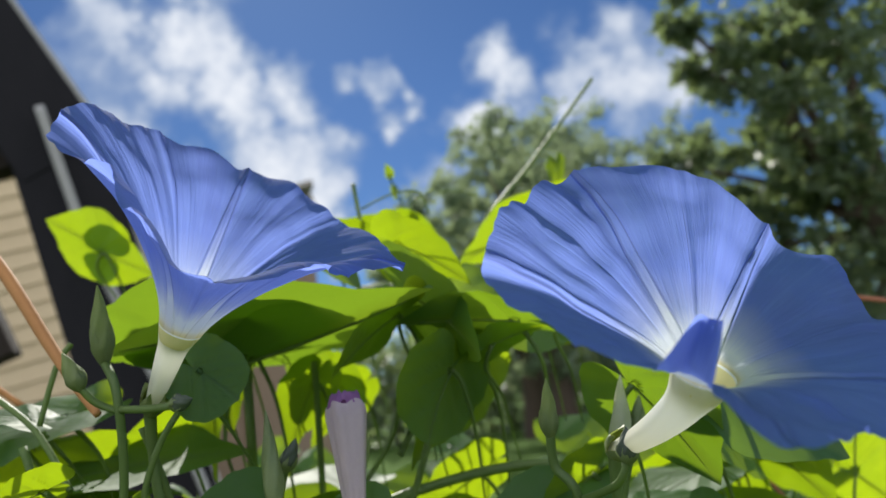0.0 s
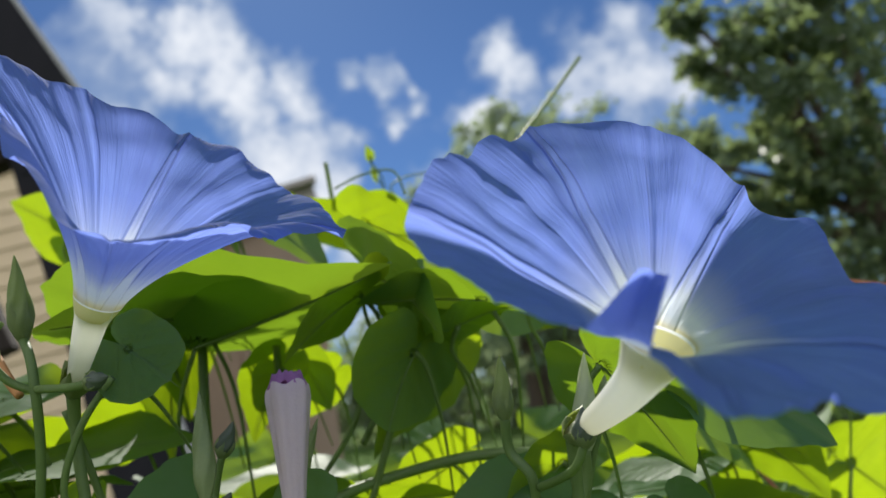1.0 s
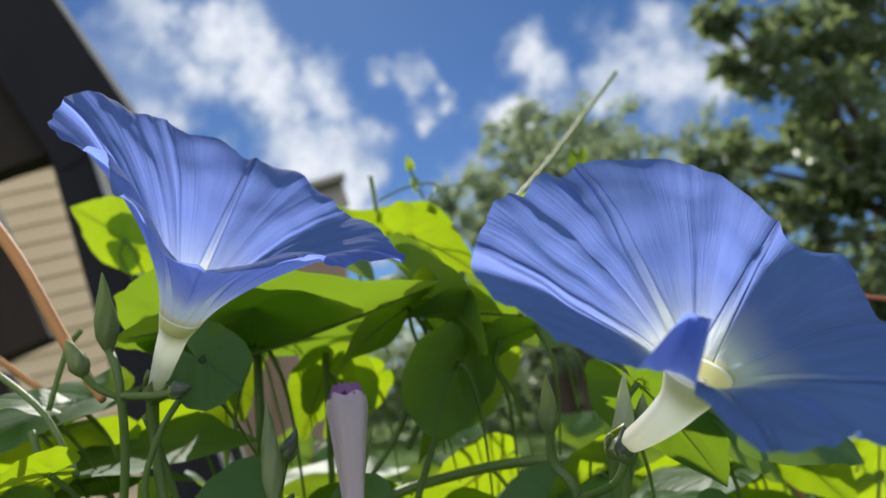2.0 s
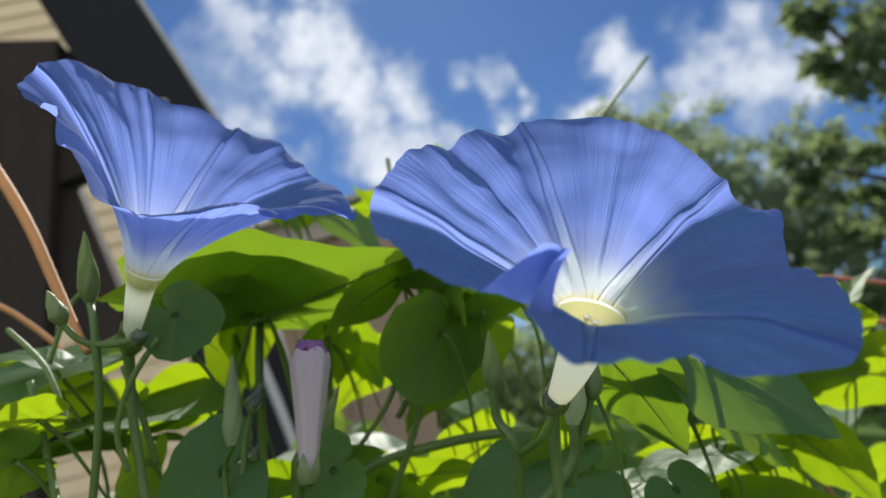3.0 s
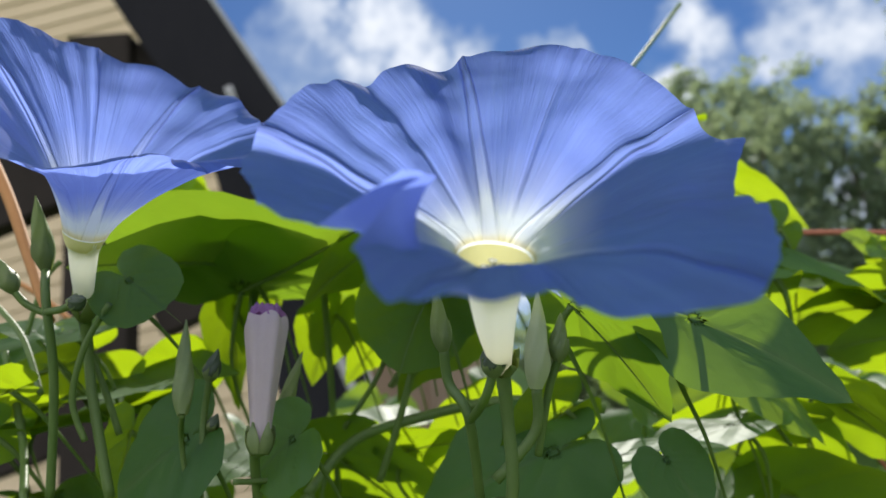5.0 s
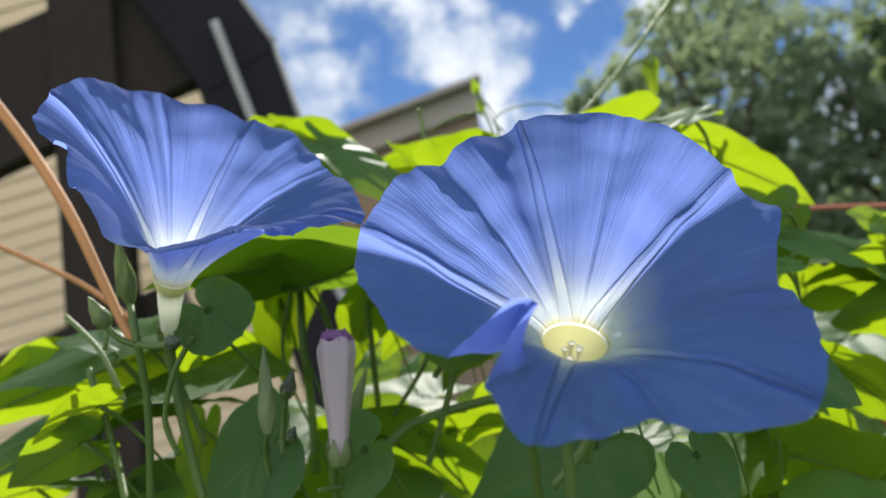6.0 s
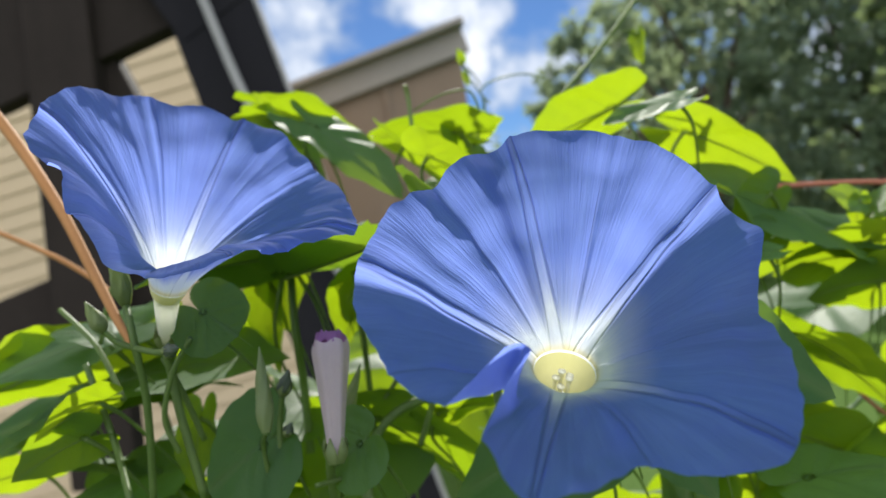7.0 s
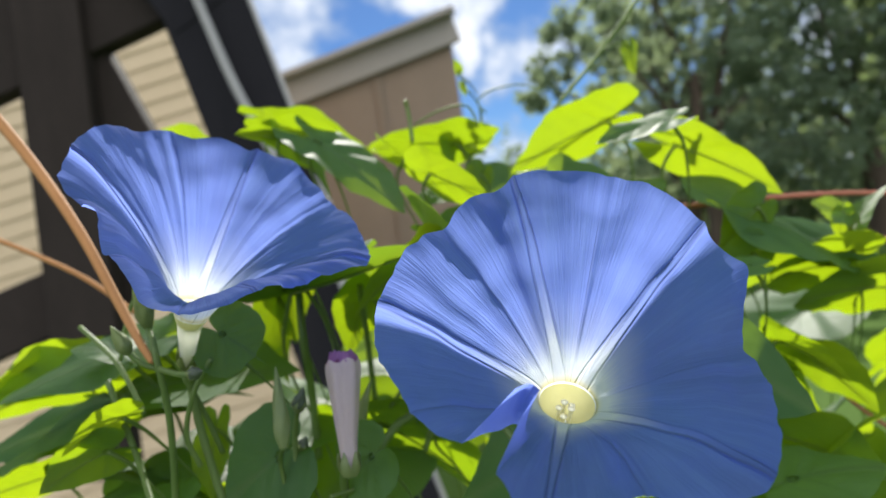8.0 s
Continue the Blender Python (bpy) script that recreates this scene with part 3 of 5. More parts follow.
def shed():
    """A far building with a single-pitch roof, upright boards and a deep fascia."""
    corner = Vector((-0.9829, 5.9237, 2.9817))
    top = thing("outbuilding", corner - Vector((0, 0, corner.z)), "brown boarded outbuilding with a sloping grey fascia", "building")
    pitch = 0.2198
    for k in range(10):
        x0, x1 = -0.62 * k - 0.03, -0.62 * (k + 1) - 0.03
        a, b = corner + ALONG * x0, corner + ALONG * x1
        a.z, b.z = corner.z + pitch * x0 - 0.03, corner.z + pitch * x1 - 0.03
        verts = []
        for q in (Vector((0, 0, 0)), -FACE * 3.0):
            verts += [Vector((a.x, a.y, 0)) + q, Vector((b.x, b.y, 0)) + q, b + q, a + q]
        faces = [(0, 1, 2, 3), (4, 7, 6, 5), (3, 2, 6, 7), (0, 3, 7, 4), (1, 5, 6, 2)]
        me = mesh_from("wall_panel", [p - top.location for p in verts], faces, GABLE, False)
        part("wall_panel", me, top)
        s = Vector((b.x, b.y, 0)) + FACE * 0.012
        beam(s, Vector((b.x, b.y, b.z)) + FACE * 0.012, 0.05, 0.03, FACE, "batten", GABLE, "", "", top)
    a, b = corner + ALONG * 0.02 + FACE * 0.05, corner - ALONG * 6.4 + FACE * 0.05
    b.z = corner.z - pitch * 6.4
    beam(a - Vector((0, 0, 0.10)), b - Vector((0, 0, 0.10)), 0.22, 0.05, FACE, "fascia", FASCIA, "grey painted fascia board", "", top, 0.008)
    beam(a + FACE * 0.06 + Vector((0, 0, 0.015)), b + FACE * 0.06 + Vector((0, 0, 0.015)), 0.05, 0.16, FACE, "roof_edge", FASCIA, "", "", top, 0.008)


shed()


def tree(base, blobs, count, size, mat, label, seed, trunk=0.25):
    """A tapered trunk with limbs to each mass of the crown, and leaf sprays scattered through the masses with gaps between."""
    rng = random.Random(seed)
    base = Vector(base)
    top = thing("tree", base, label, "tree", "garden trees")
    centre = sum((Vector(b[:3]) for b in blobs), Vector()) / len(blobs)
    fork = base.lerp(Vector((base.x * 0.6 + centre.x * 0.4, base.y * 0.6 + centre.y * 0.4, centre.z)), 0.55)
    part("trunk", sweep("trunk", [base - Vector((0, 0, 0.1)), base.lerp(fork, 0.5) + Vector((0.1, 0, 0)), fork, centre], [trunk * 1.2, trunk, trunk * 0.8, trunk * 0.3], BARK, 12, base), top)
    for b in blobs:
        p = Vector(b[:3])
        mid = fork.lerp(p, 0.5) + Vector((rng.uniform(-0.2, 0.2), rng.uniform(-0.2, 0.2), 0.15))
        part("limb", sweep("limb", [fork, mid, p], [trunk * 0.4, trunk * 0.22, trunk * 0.06], BARK, 7, base), top)
    vol = [b[3] ** 2 for b in blobs]
    verts, faces = [], []
    clumps = []
    for b in blobs:
        for _ in range(max(6, int(b[3] * 26))):
            d = Vector((rng.gauss(0, 1), rng.gauss(0, 1), rng.gauss(0, 1))).normalized()
            clumps.append((Vector(b[:3]) + d * b[3] * rng.uniform(0.45, 1.05), b[3] * rng.uniform(0.10, 0.26)))
    for _ in range(count):
        c, r = rng.choice(clumps)
        d = Vector((rng.gauss(0, 1), rng.gauss(0, 1), rng.gauss(0, 0.7)))
        p = c + d * r * 0.6 - base
        a = Vector((rng.gauss(0, 1), rng.gauss(0, 1), rng.gauss(-0.3, 0.8))).normalized()
        s = a.orthogonal().normalized()
        s = Matrix.Rotation(rng.random() * 6.28, 3, a) @ s
        l = size * rng.uniform(0.6, 1.3)
        f = a.cross(s) * l * 0.12
        k = len(verts)
        verts += [p, p + a * l * 0.5 + s * l * 0.28 + f, p + a * l, p + a * l * 0.5 - s * l * 0.28 + f]
        faces.append((k, k + 1, k + 2, k + 3))
    tagged(part("crown", mesh_from("crown", verts, faces, mat, False), top), kind="stuff")
    return top


tree((5.82, 9.30, -0.05), [
    (4.01, 8.48, 5.02, 0.90),
    (5.01, 8.49, 5.00, 1.20),
    (3.38, 8.58, 4.46, 0.45),
    (4.06, 8.20, 3.77, 0.80),
    (5.13, 8.72, 3.66, 1.20),
    (4.06, 9.29, 3.30, 0.75),
    (4.62, 8.92, 2.55, 1.00),
    (3.48, 9.76, 3.53, 0.55),
    (4.95, 9.14, 1.31, 1.10),
    (4.49, 10.13, 1.47, 0.80),
    (3.74, 9.96, 2.39, 0.70),
    (3.14, 8.48, 5.03, 0.35),
    (5.79, 8.22, 6.53, 1.60),
    (4.24, 8.23, 6.44, 0.90),
    (4.76, 10.32, 0.39, 0.90)],
    16500, 0.16, FOLIAGE, "large dark-leaved garden tree with sunlit gaps", 3, 0.3)
tree((1.36, 16.71, -0.05), [
    (1.26, 16.02, 5.70, 1.00),
    (2.33, 16.19, 5.94, 1.20),
    (3.33, 16.47, 5.60, 1.20),
    (1.97, 16.48, 4.23, 1.60),
    (3.06, 16.80, 3.77, 1.50),
    (0.98, 16.20, 4.56, 0.90),
    (1.93, 16.86, 2.37, 1.50),
    (0.48, 16.48, 2.75, 1.20),
    (-1.10, 16.21, 4.04, 0.70),
    (-0.62, 16.34, 4.92, 0.60)],
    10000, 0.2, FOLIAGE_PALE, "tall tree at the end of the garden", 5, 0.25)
tree((4.22, 14.31, -0.05), [
    (3.59, 13.67, 4.32, 1.00),
    (4.46, 13.81, 4.52, 1.00),
    (4.12, 13.97, 3.42, 1.20),
    (3.12, 13.84, 3.05, 1.00),
    (4.59, 14.20, 2.80, 1.00),
    (3.41, 14.16, 1.79, 1.20),
    (5.17, 14.03, 4.16, 1.20),
    (5.28, 14.44, 2.35, 1.30)],
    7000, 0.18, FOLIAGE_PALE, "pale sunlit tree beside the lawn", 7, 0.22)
tree((1.50, 12.99, -0.05), [
    (0.84, 12.54, 3.36, 0.80),
    (1.86, 12.79, 3.73, 0.90),
    (0.16, 12.40, 4.01, 0.60),
    (2.50, 12.92, 2.81, 0.80),
    (1.08, 12.57, 2.07, 0.80),
    (0.14, 12.37, 2.76, 0.60),
    (2.05, 12.79, 1.55, 0.90),
    (3.21, 13.06, 1.71, 0.90),
    (0.83, 12.58, 4.97, 0.90),
    (2.36, 12.93, 4.72, 1.00)],
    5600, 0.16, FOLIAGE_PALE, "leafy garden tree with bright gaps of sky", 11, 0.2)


def hedge(points, count, size, seed):
    """A ragged row of shrubs along a line, a mass of small leaves over many woody stems."""
    rng = random.Random(seed)
    base = Vector(points[0])
    top = thing("hedge", base, "ragged dark green shrubs closing the garden", "hedge")
    verts, faces = [], []
    line, _ = smooth_line([Vector(p) for p in points], 1.0, 14)
    clumps = []
    for p in line:
        for _ in range(16):
            clumps.append((p + Vector((rng.gauss(0, 0.6), rng.gauss(0, 0.6), rng.uniform(0.2, 3.3) * rng.uniform(0.7, 1.0))), rng.uniform(0.25, 0.6)))
    for _ in range(count):
        c, r = rng.choice(clumps)
        p = c + Vector((rng.gauss(0, r), rng.gauss(0, r), rng.gauss(0, r * 0.8))) - base
        p.z = max(p.z, 0.0)
        a = Vector((rng.gauss(0, 1), rng.gauss(0, 1), rng.gauss(-0.3, 0.8))).normalized()
        s = Matrix.Rotation(rng.random() * 6.28, 3, a) @ a.orthogonal().normalized()
        l = size * rng.uniform(0.6, 1.4)
        k = len(verts)
        verts += [p, p + a * l * 0.5 + s * l * 0.3, p + a * l, p + a * l * 0.5 - s * l * 0.3]
        faces.append((k, k + 1, k + 2, k + 3))
    tagged(part("crown", mesh_from("crown", verts, faces, FOLIAGE, False), top), kind="stuff")
    for p in line[::7]:
        part("trunk", sweep("trunk", [p, p + Vector((0.1, 0, 1.2)), p + Vector((0.0, 0.1, 2.4))], [0.07, 0.05, 0.02], BARK, 7, base), top)


hedge([(-9.0, 24.0, -0.05), (-2.0, 21.0, -0.05), (4.0, 20.0, -0.05), (10.0, 18.0, -0.05), (15.0, 13.0, -0.05), (18.0, 7.0, -0.05)], 26000, 0.26, 21)


# ---------------------------------------------------------------- the vine: blooms
flower((0.0403, 0.1330, 1.2955), (0.299, -0.501, 0.812),
       [(68, 0.0600, 0.0108), (54, 0.0530, 0.0110), (44, 0.0432, 0.0112), (30, 0.0362, 0.0115), (12, 0.0338, 0.0115), (350, 0.0356, 0.0122), (333, 0.0384, 0.0132),
        (319, 0.0340, 0.0108), (307, 0.0285, 0.0102), (290, 0.0325, 0.0100), (271, 0.0385, 0.0100), (258, 0.0335, 0.0104), (247, 0.0300, 0.0110), (237, 0.0325, 0.0110),
        (228, 0.0338, 0.0110), (212, 0.0346, 0.0108), (196, 0.0370, 0.0106), (178, 0.0398, 0.0104), (164, 0.0408, 0.0130), (150, 0.0430, 0.0155), (142, 0.0446, 0.0160), (130, 0.0500, 0.0168),
        (115, 0.0572, 0.0138), (104, 0.0572, 0.0178), (92, 0.0532, 0.0198), (80, 0.0570, 0.0165)],
       (68, 115, 178, 271, 333), (92, 142, 20, 222, 303),
       [(115, 0.0034, -1), (68, 0.0036, 1), (178, 0.0030, -1), (142, 0.0020, 1), (333, 0.0022, 1), (92, 0.0006, -1), (271, 0.0008, 1), (20, 0.0014, -1)],
       [(248, 6.5, 0.48, 2.5)],
       (0.0307, 0.1776, 1.2800), [(0.0300, 0.1800, 1.2700), (0.0290, 0.1810, 1.2560), (0.0240, 0.1840, 1.2400)],
       "sky-blue morning glory bloom with a white star and yellow throat", 4, throat=0.0056, ruffle=1.4, flare=1.3)
flower((-0.0583, 0.1689, 1.3249), (0.564, -0.362, 0.742),
       [(26, 0.0400, 0.0271), (50, 0.0395, 0.0260), (75, 0.0415, 0.0245), (95, 0.0468, 0.0240), (112, 0.0512, 0.0224), (126, 0.0478, 0.0242), (143, 0.0452, 0.0246), (165, 0.0442, 0.0262),
        (185, 0.0415, 0.0272), (204, 0.0380, 0.0272), (220, 0.0322, 0.0276), (235, 0.0285, 0.0280), (262, 0.0315, 0.0256), (289, 0.0350, 0.0236), (320, 0.0312, 0.0262), (347, 0.0312, 0.0286), (8, 0.0350, 0.0286)],
       (26, 112, 190, 262, 325), (143, 70, 226, 296, 355),
       [(143, 0.0024, 1), (112, 0.0022, -1), (190, 0.0026, -1), (26, 0.0020, 1), (70, 0.0008, 1), (262, 0.0012, 1)],
       [(350, 12, 0.84, -1.1)],
       (-0.0762, 0.1880, 1.3050), [(-0.0775, 0.1905, 1.2960), (-0.0770, 0.1910, 1.2840), (-0.0740, 0.1920, 1.2600)],
       "pale blue morning glory bloom turned aside, edges lightly curled", 8, throat=0.0050, ruffle=1.2, deep=0.004, flare=1.5)

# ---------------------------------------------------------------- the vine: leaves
leaf((-0.0709, 0.2616, 1.3259), (-0.0948, 0.2038, 1.3291), 5, 1.2, 0.25, 0.1, seed=1, label="dark green heart-shaped leaf in the shade of the blooms", mat=LEAF_SHADED)
leaf((-0.0745, 0.2640, 1.3180), (-0.0060, 0.2280, 1.3255), -10, 1.2, 0.50, -0.05, seed=2, label="broad dark green heart-shaped leaf folded along its midrib", mat=LEAF_SHADED)
leaf((-0.0640, 0.1895, 1.3130), (-0.0505, 0.1935, 1.3000), 59, 1.15, 0.1, 0.15, seed=3, label="dark green heart-shaped leaf in the shade of the blooms", pointed=-1)
leaf((-0.1239, 0.2384, 1.3091), (-0.1695, 0.2095, 1.3017), -22, 0.6, 0.1, 0.15, seed=4, label="heart-shaped leaf with a pale sheen on its upper side")
leaf((-0.1092, 0.1986, 1.2897), (-0.1242, 0.1857, 1.2868), 34, 1.0, 0.2, 0.2, seed=5, label="sunlit yellow-green heart-shaped leaf glowing from behind")
leaf((-0.1560, 0.2600, 1.2860), (-0.0740, 0.2500, 1.3000), 14, 0.95, 0.08, 0.08, seed=6, label="heart-shaped leaf with a pale sheen on its upper side")
leaf((-0.0569, 0.2000, 1.2720), (-0.0830, 0.1960, 1.2566), -52, 1.25, 0.1, 0.15, seed=7, label="dark green heart-shaped leaf in the shade of the blooms", pointed=-0.5, mat=LEAF_SHADED)
leaf((-0.1069, 0.2813, 1.2957), (-0.1346, 0.2778, 1.2850), 37, 1.0, 0.2, 0.1, seed=8, label="sunlit yellow-green heart-shaped leaf glowing from behind")
leaf((-0.0928, 0.2901, 1.3173), (-0.1003, 0.2968, 1.2781), -39, 0.8, 0.2, 0.1, seed=9, label="sunlit yellow-green heart-shaped leaf glowing from behind")
leaf((-0.0589, 0.3092, 1.3100), (-0.0750, 0.3107, 1.2867), 29, 1.0, 0.2, 0.2, seed=10, label="sunlit yellow-green heart-shaped leaf glowing from behind")
leaf((-0.0559, 0.3301, 1.3130), (-0.0439, 0.3367, 1.2932), -32, 1.0, 0.2, 0.2, seed=11, label="sunlit yellow-green heart-shaped leaf glowing from behind")
leaf((-0.0478, 0.3441, 1.3040), (-0.0730, 0.3423, 1.2874), 34, 1.0, 0.2, 0.2, seed=12, label="sunlit yellow-green heart-shaped leaf glowing from behind")
leaf((-0.0184, 0.2570, 1.3258), (-0.0451, 0.2438, 1.3122), 25, 1.0, 0.2, 0.2, seed=13, label="dark green heart-shaped leaf in the shade of the blooms")
leaf((0.0201, 0.2512, 1.3172), (-0.0178, 0.2518, 1.3260), 20, 0.8, 0.3, 0.1, seed=14, label="dark green heart-shaped leaf in the shade of the blooms", mat=LEAF_SHADED)
leaf((-0.0034, 0.2489, 1.3047), (-0.0216, 0.2505, 1.2792), 30, 1.4, 0.2, 0.2, seed=15, label="green heart-shaped leaf partly lit from behind", pointed=-0.5)
leaf((0.0053, 0.2718, 1.3036), (-0.0256, 0.2705, 1.2792), 35, 1.0, 0.2, 0.2, seed=16, label="green heart-shaped leaf partly lit from behind")
leaf((0.0701, 0.2140, 1.2867), (0.1046, 0.2180, 1.2674), 46, 0.95, 0.15, 0.12, seed=17, label="dark green heart-shaped leaf in the shade of the blooms", mat=LEAF_SHADED)
leaf((0.0436, 0.2060, 1.2929), (0.0637, 0.2120, 1.2673), -29, 1.0, 0.2, 0.15, seed=18, label="dark green heart-shaped leaf in the shade of the blooms", mat=LEAF_SHADED)
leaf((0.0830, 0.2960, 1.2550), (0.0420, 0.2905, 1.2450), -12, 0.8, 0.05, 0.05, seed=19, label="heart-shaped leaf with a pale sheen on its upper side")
leaf((0.0310, 0.2360, 1.2570), (-0.0080, 0.2220, 1.2490), -42, 0.95, 0.15, 0.15, seed=84, label="dark green heart-shaped leaf in the shade of the blooms", mat=LEAF_SHADED)
leaf((0.0591, 0.2250, 1.2540), (0.0671, 0.2150, 1.2412), 40, 0.9, 0.15, 0.15, seed=85, label="dark green heart-shaped leaf in the shade of the blooms", mat=LEAF_SHADED)
leaf((0.0994, 0.3343, 1.2493), (0.0553, 0.3227, 1.2604), 23, 0.9, 0.2, 0.1, seed=20, label="sunlit yellow-green heart-shaped leaf glowing from behind")
leaf((0.1071, 0.3247, 1.3025), (0.0868, 0.3231, 1.2899), 62, 1.0, 0.2, 0.1, seed=21, label="sunlit yellow-green heart-shaped leaf glowing from behind")
leaf((0.1520, 0.3683, 1.2885), (0.1124, 0.3591, 1.2930), 35, 1.2, 0.2, 0.2, seed=22, label="sunlit yellow-green heart-shaped leaf glowing from behind")
leaf((0.1737, 0.3760, 1.2737), (0.1262, 0.3639, 1.2839), 30, 1.2, 0.2, 0.2, seed=23, label="sunlit yellow-green heart-shaped leaf glowing from behind")
leaf((0.1515, 0.3764, 1.2991), (0.1075, 0.3649, 1.3098), -25, 0.9, 0.1, 0.1, seed=24, label="heart-shaped leaf with a pale sheen on its upper side")
leaf((0.1530, 0.3635, 1.3124), (0.1404, 0.3593, 1.3197), -60, 0.9, 0.1, 0.1, seed=25, label="heart-shaped leaf with a pale sheen on its upper side")
leaf((0.1530, 0.3635, 1.3124), (0.1494, 0.3653, 1.3003), 33, 0.9, 0.1, 0.1, seed=26, label="sunlit yellow-green heart-shaped leaf glowing from behind")
leaf((0.1560, 0.3661, 1.3030), (0.1708, 0.3650, 1.3231), 23, 0.7, 0.2, 0.1, seed=27, label="heart-shaped leaf with a pale sheen on its upper side")
leaf((0.1106, 0.3227, 1.2658), (0.1401, 0.3324, 1.2491), -11, 0.8, 0.2, 0.2, seed=28, label="sunlit yellow-green heart-shaped leaf glowing from behind")
leaf((0.0876, 0.2960, 1.2705), (0.1156, 0.3067, 1.2480), 46, 0.9, 0.2, 0.2, seed=29, label="dark green heart-shaped leaf in the shade of the blooms")
leaf((0.1171, 0.3463, 1.2591), (0.1578, 0.3610, 1.2301), -14, 0.8, 0.2, 0.2, seed=30, label="sunlit yellow-green heart-shaped leaf glowing from behind")
leaf((-0.0270, 0.1993, 1.2692), (-0.0446, 0.1980, 1.2579), -61, 1.1, 0.2, 0.2, seed=31, label="dark green heart-shaped leaf in the shade of the blooms", pointed=-0.7)
leaf((0.0343, 0.2438, 1.2672), (0.0122, 0.2423, 1.2527), 46, 1.0, 0.2, 0.2, seed=32, label="dark green heart-shaped leaf in the shade of the blooms")
leaf((0.0006, 0.3103, 1.2649), (-0.0341, 0.3060, 1.2510), 38, 1.0, 0.2, 0.2, seed=33, label="sunlit yellow-green heart-shaped leaf glowing from behind")
leaf((-0.0840, 0.3415, 1.3836), (-0.1170, 0.3341, 1.4024), 34, 0.9, 0.2, 0.2, seed=34, label="sunlit yellow-green heart-shaped leaf glowing from behind")
leaf((-0.0963, 0.3300, 1.3907), (-0.0626, 0.3200, 1.3613), -42, 0.6, 0.2, 0.2, seed=35, label="sunlit yellow-green heart-shaped leaf glowing from behind")
leaf((-0.0234, 0.3967, 1.3787), (-0.0709, 0.3859, 1.3912), 20, 0.9, 0.2, 0.2, seed=36, label="sunlit yellow-green heart-shaped leaf glowing from behind")
leaf((-0.0264, 0.3962, 1.3832), (-0.0336, 0.3941, 1.3657), 39, 0.9, 0.2, 0.2, seed=37, label="sunlit yellow-green heart-shaped leaf glowing from behind")
leaf((-0.0422, 0.3511, 1.3715), (0.0006, 0.3605, 1.3446), -14, 0.8, 0.2, 0.2, seed=38, label="sunlit yellow-green heart-shaped leaf glowing from behind")
leaf((-0.0079, 0.3588, 1.3574), (-0.0192, 0.3558, 1.3417), 55, 0.9, 0.2, 0.2, seed=39, label="sunlit yellow-green heart-shaped leaf glowing from behind")
leaf((-0.0213, 0.4179, 1.3815), (-0.0038, 0.4221, 1.3872), -48, 1.0, 0.1, 0.1, seed=40, label="sunlit yellow-green heart-shaped leaf glowing from behind")
leaf((-0.0310, 0.3944, 1.3527), (-0.0535, 0.3892, 1.3555), -33, 0.8, 0.2, 0.2, seed=41, label="heart-shaped leaf with a pale sheen on its upper side")
leaf((0.0042, 0.3821, 1.3501), (-0.0149, 0.3780, 1.3697), -38, 0.9, 0.1, 0.2, seed=42, label="heart-shaped leaf with a pale sheen on its upper side")
leaf((0.0563, 0.3780, 1.3744), (0.0052, 0.3730, 1.3633), 38, 0.75, 0.25, 0.15, seed=43, label="sunlit yellow-green heart-shaped leaf glowing from behind")
leaf((0.0801, 0.3077, 1.3627), (0.0511, 0.3009, 1.3606), -22, 0.8, 0.1, 0.1, seed=44, label="heart-shaped leaf with a pale sheen on its upper side")
leaf((0.0854, 0.3620, 1.3555), (0.1313, 0.3780, 1.3324), -36, 0.55, 0.15, 0.2, seed=45, label="sunlit yellow-green heart-shaped leaf glowing from behind")
leaf((0.0376, 0.2660, 1.3235), (0.0601, 0.2717, 1.3402), 13, 0.7, 0.2, 0.1, seed=48, label="dark green heart-shaped leaf in the shade of the blooms")
leaf((0.1128, 0.3351, 1.3212), (0.0921, 0.3299, 1.3064), 68, 0.9, 0.2, 0.2, seed=49, label="sunlit yellow-green heart-shaped leaf glowing from behind")
leaf((0.1090, 0.3444, 1.3200), (0.1715, 0.3790, 1.2903), 32, 0.8, 0.1, 0.2, seed=50, label="heart-shaped leaf with a pale sheen on its upper side")
leaf((0.1006, 0.2906, 1.3013), (0.0774, 0.2853, 1.3041), -14, 0.8, 0.1, 0.2, seed=51, label="heart-shaped leaf with a pale sheen on its upper side")
leaf((-0.0745, 0.3180, 1.3833), (-0.0310, 0.3060, 1.3506), 14, 0.6, 0.1, 0.15, seed=52, label="heart-shaped leaf with a pale sheen on its upper side")
leaf((-0.1147, 0.3664, 1.4061), (-0.0666, 0.3780, 1.3948), -11, 0.7, 0.2, 0.2, seed=53, label="sunlit yellow-green heart-shaped leaf glowing from behind")
leaf((-0.1272, 0.2462, 1.2534), (-0.1687, 0.2365, 1.2524), -16, 0.9, 0.2, 0.2, seed=54, label="dark green heart-shaped leaf in the shade of the blooms")
leaf((-0.1162, 0.1980, 1.2794), (-0.1384, 0.1927, 1.2731), 49, 0.9, 0.2, 0.2, seed=55, label="sunlit yellow-green heart-shaped leaf glowing from behind")
leaf((-0.1745, 0.3893, 1.3956), (-0.1988, 0.3855, 1.4170), 53, 1.2, 0.1, 0.1, seed=56, label="sunlit yellow-green heart-shaped leaf glowing from behind")
leaf((-0.1762, 0.3895, 1.3944), (-0.1500, 0.3918, 1.3815), -50, 1.1, 0.1, 0.1, seed=57, label="sunlit yellow-green heart-shaped leaf glowing from behind")
leaf((-0.1236, 0.2219, 1.3084), (-0.1422, 0.2207, 1.3154), -16, 0.9, 0.2, 0.2, seed=58, label="heart-shaped leaf with a pale sheen on its upper side")
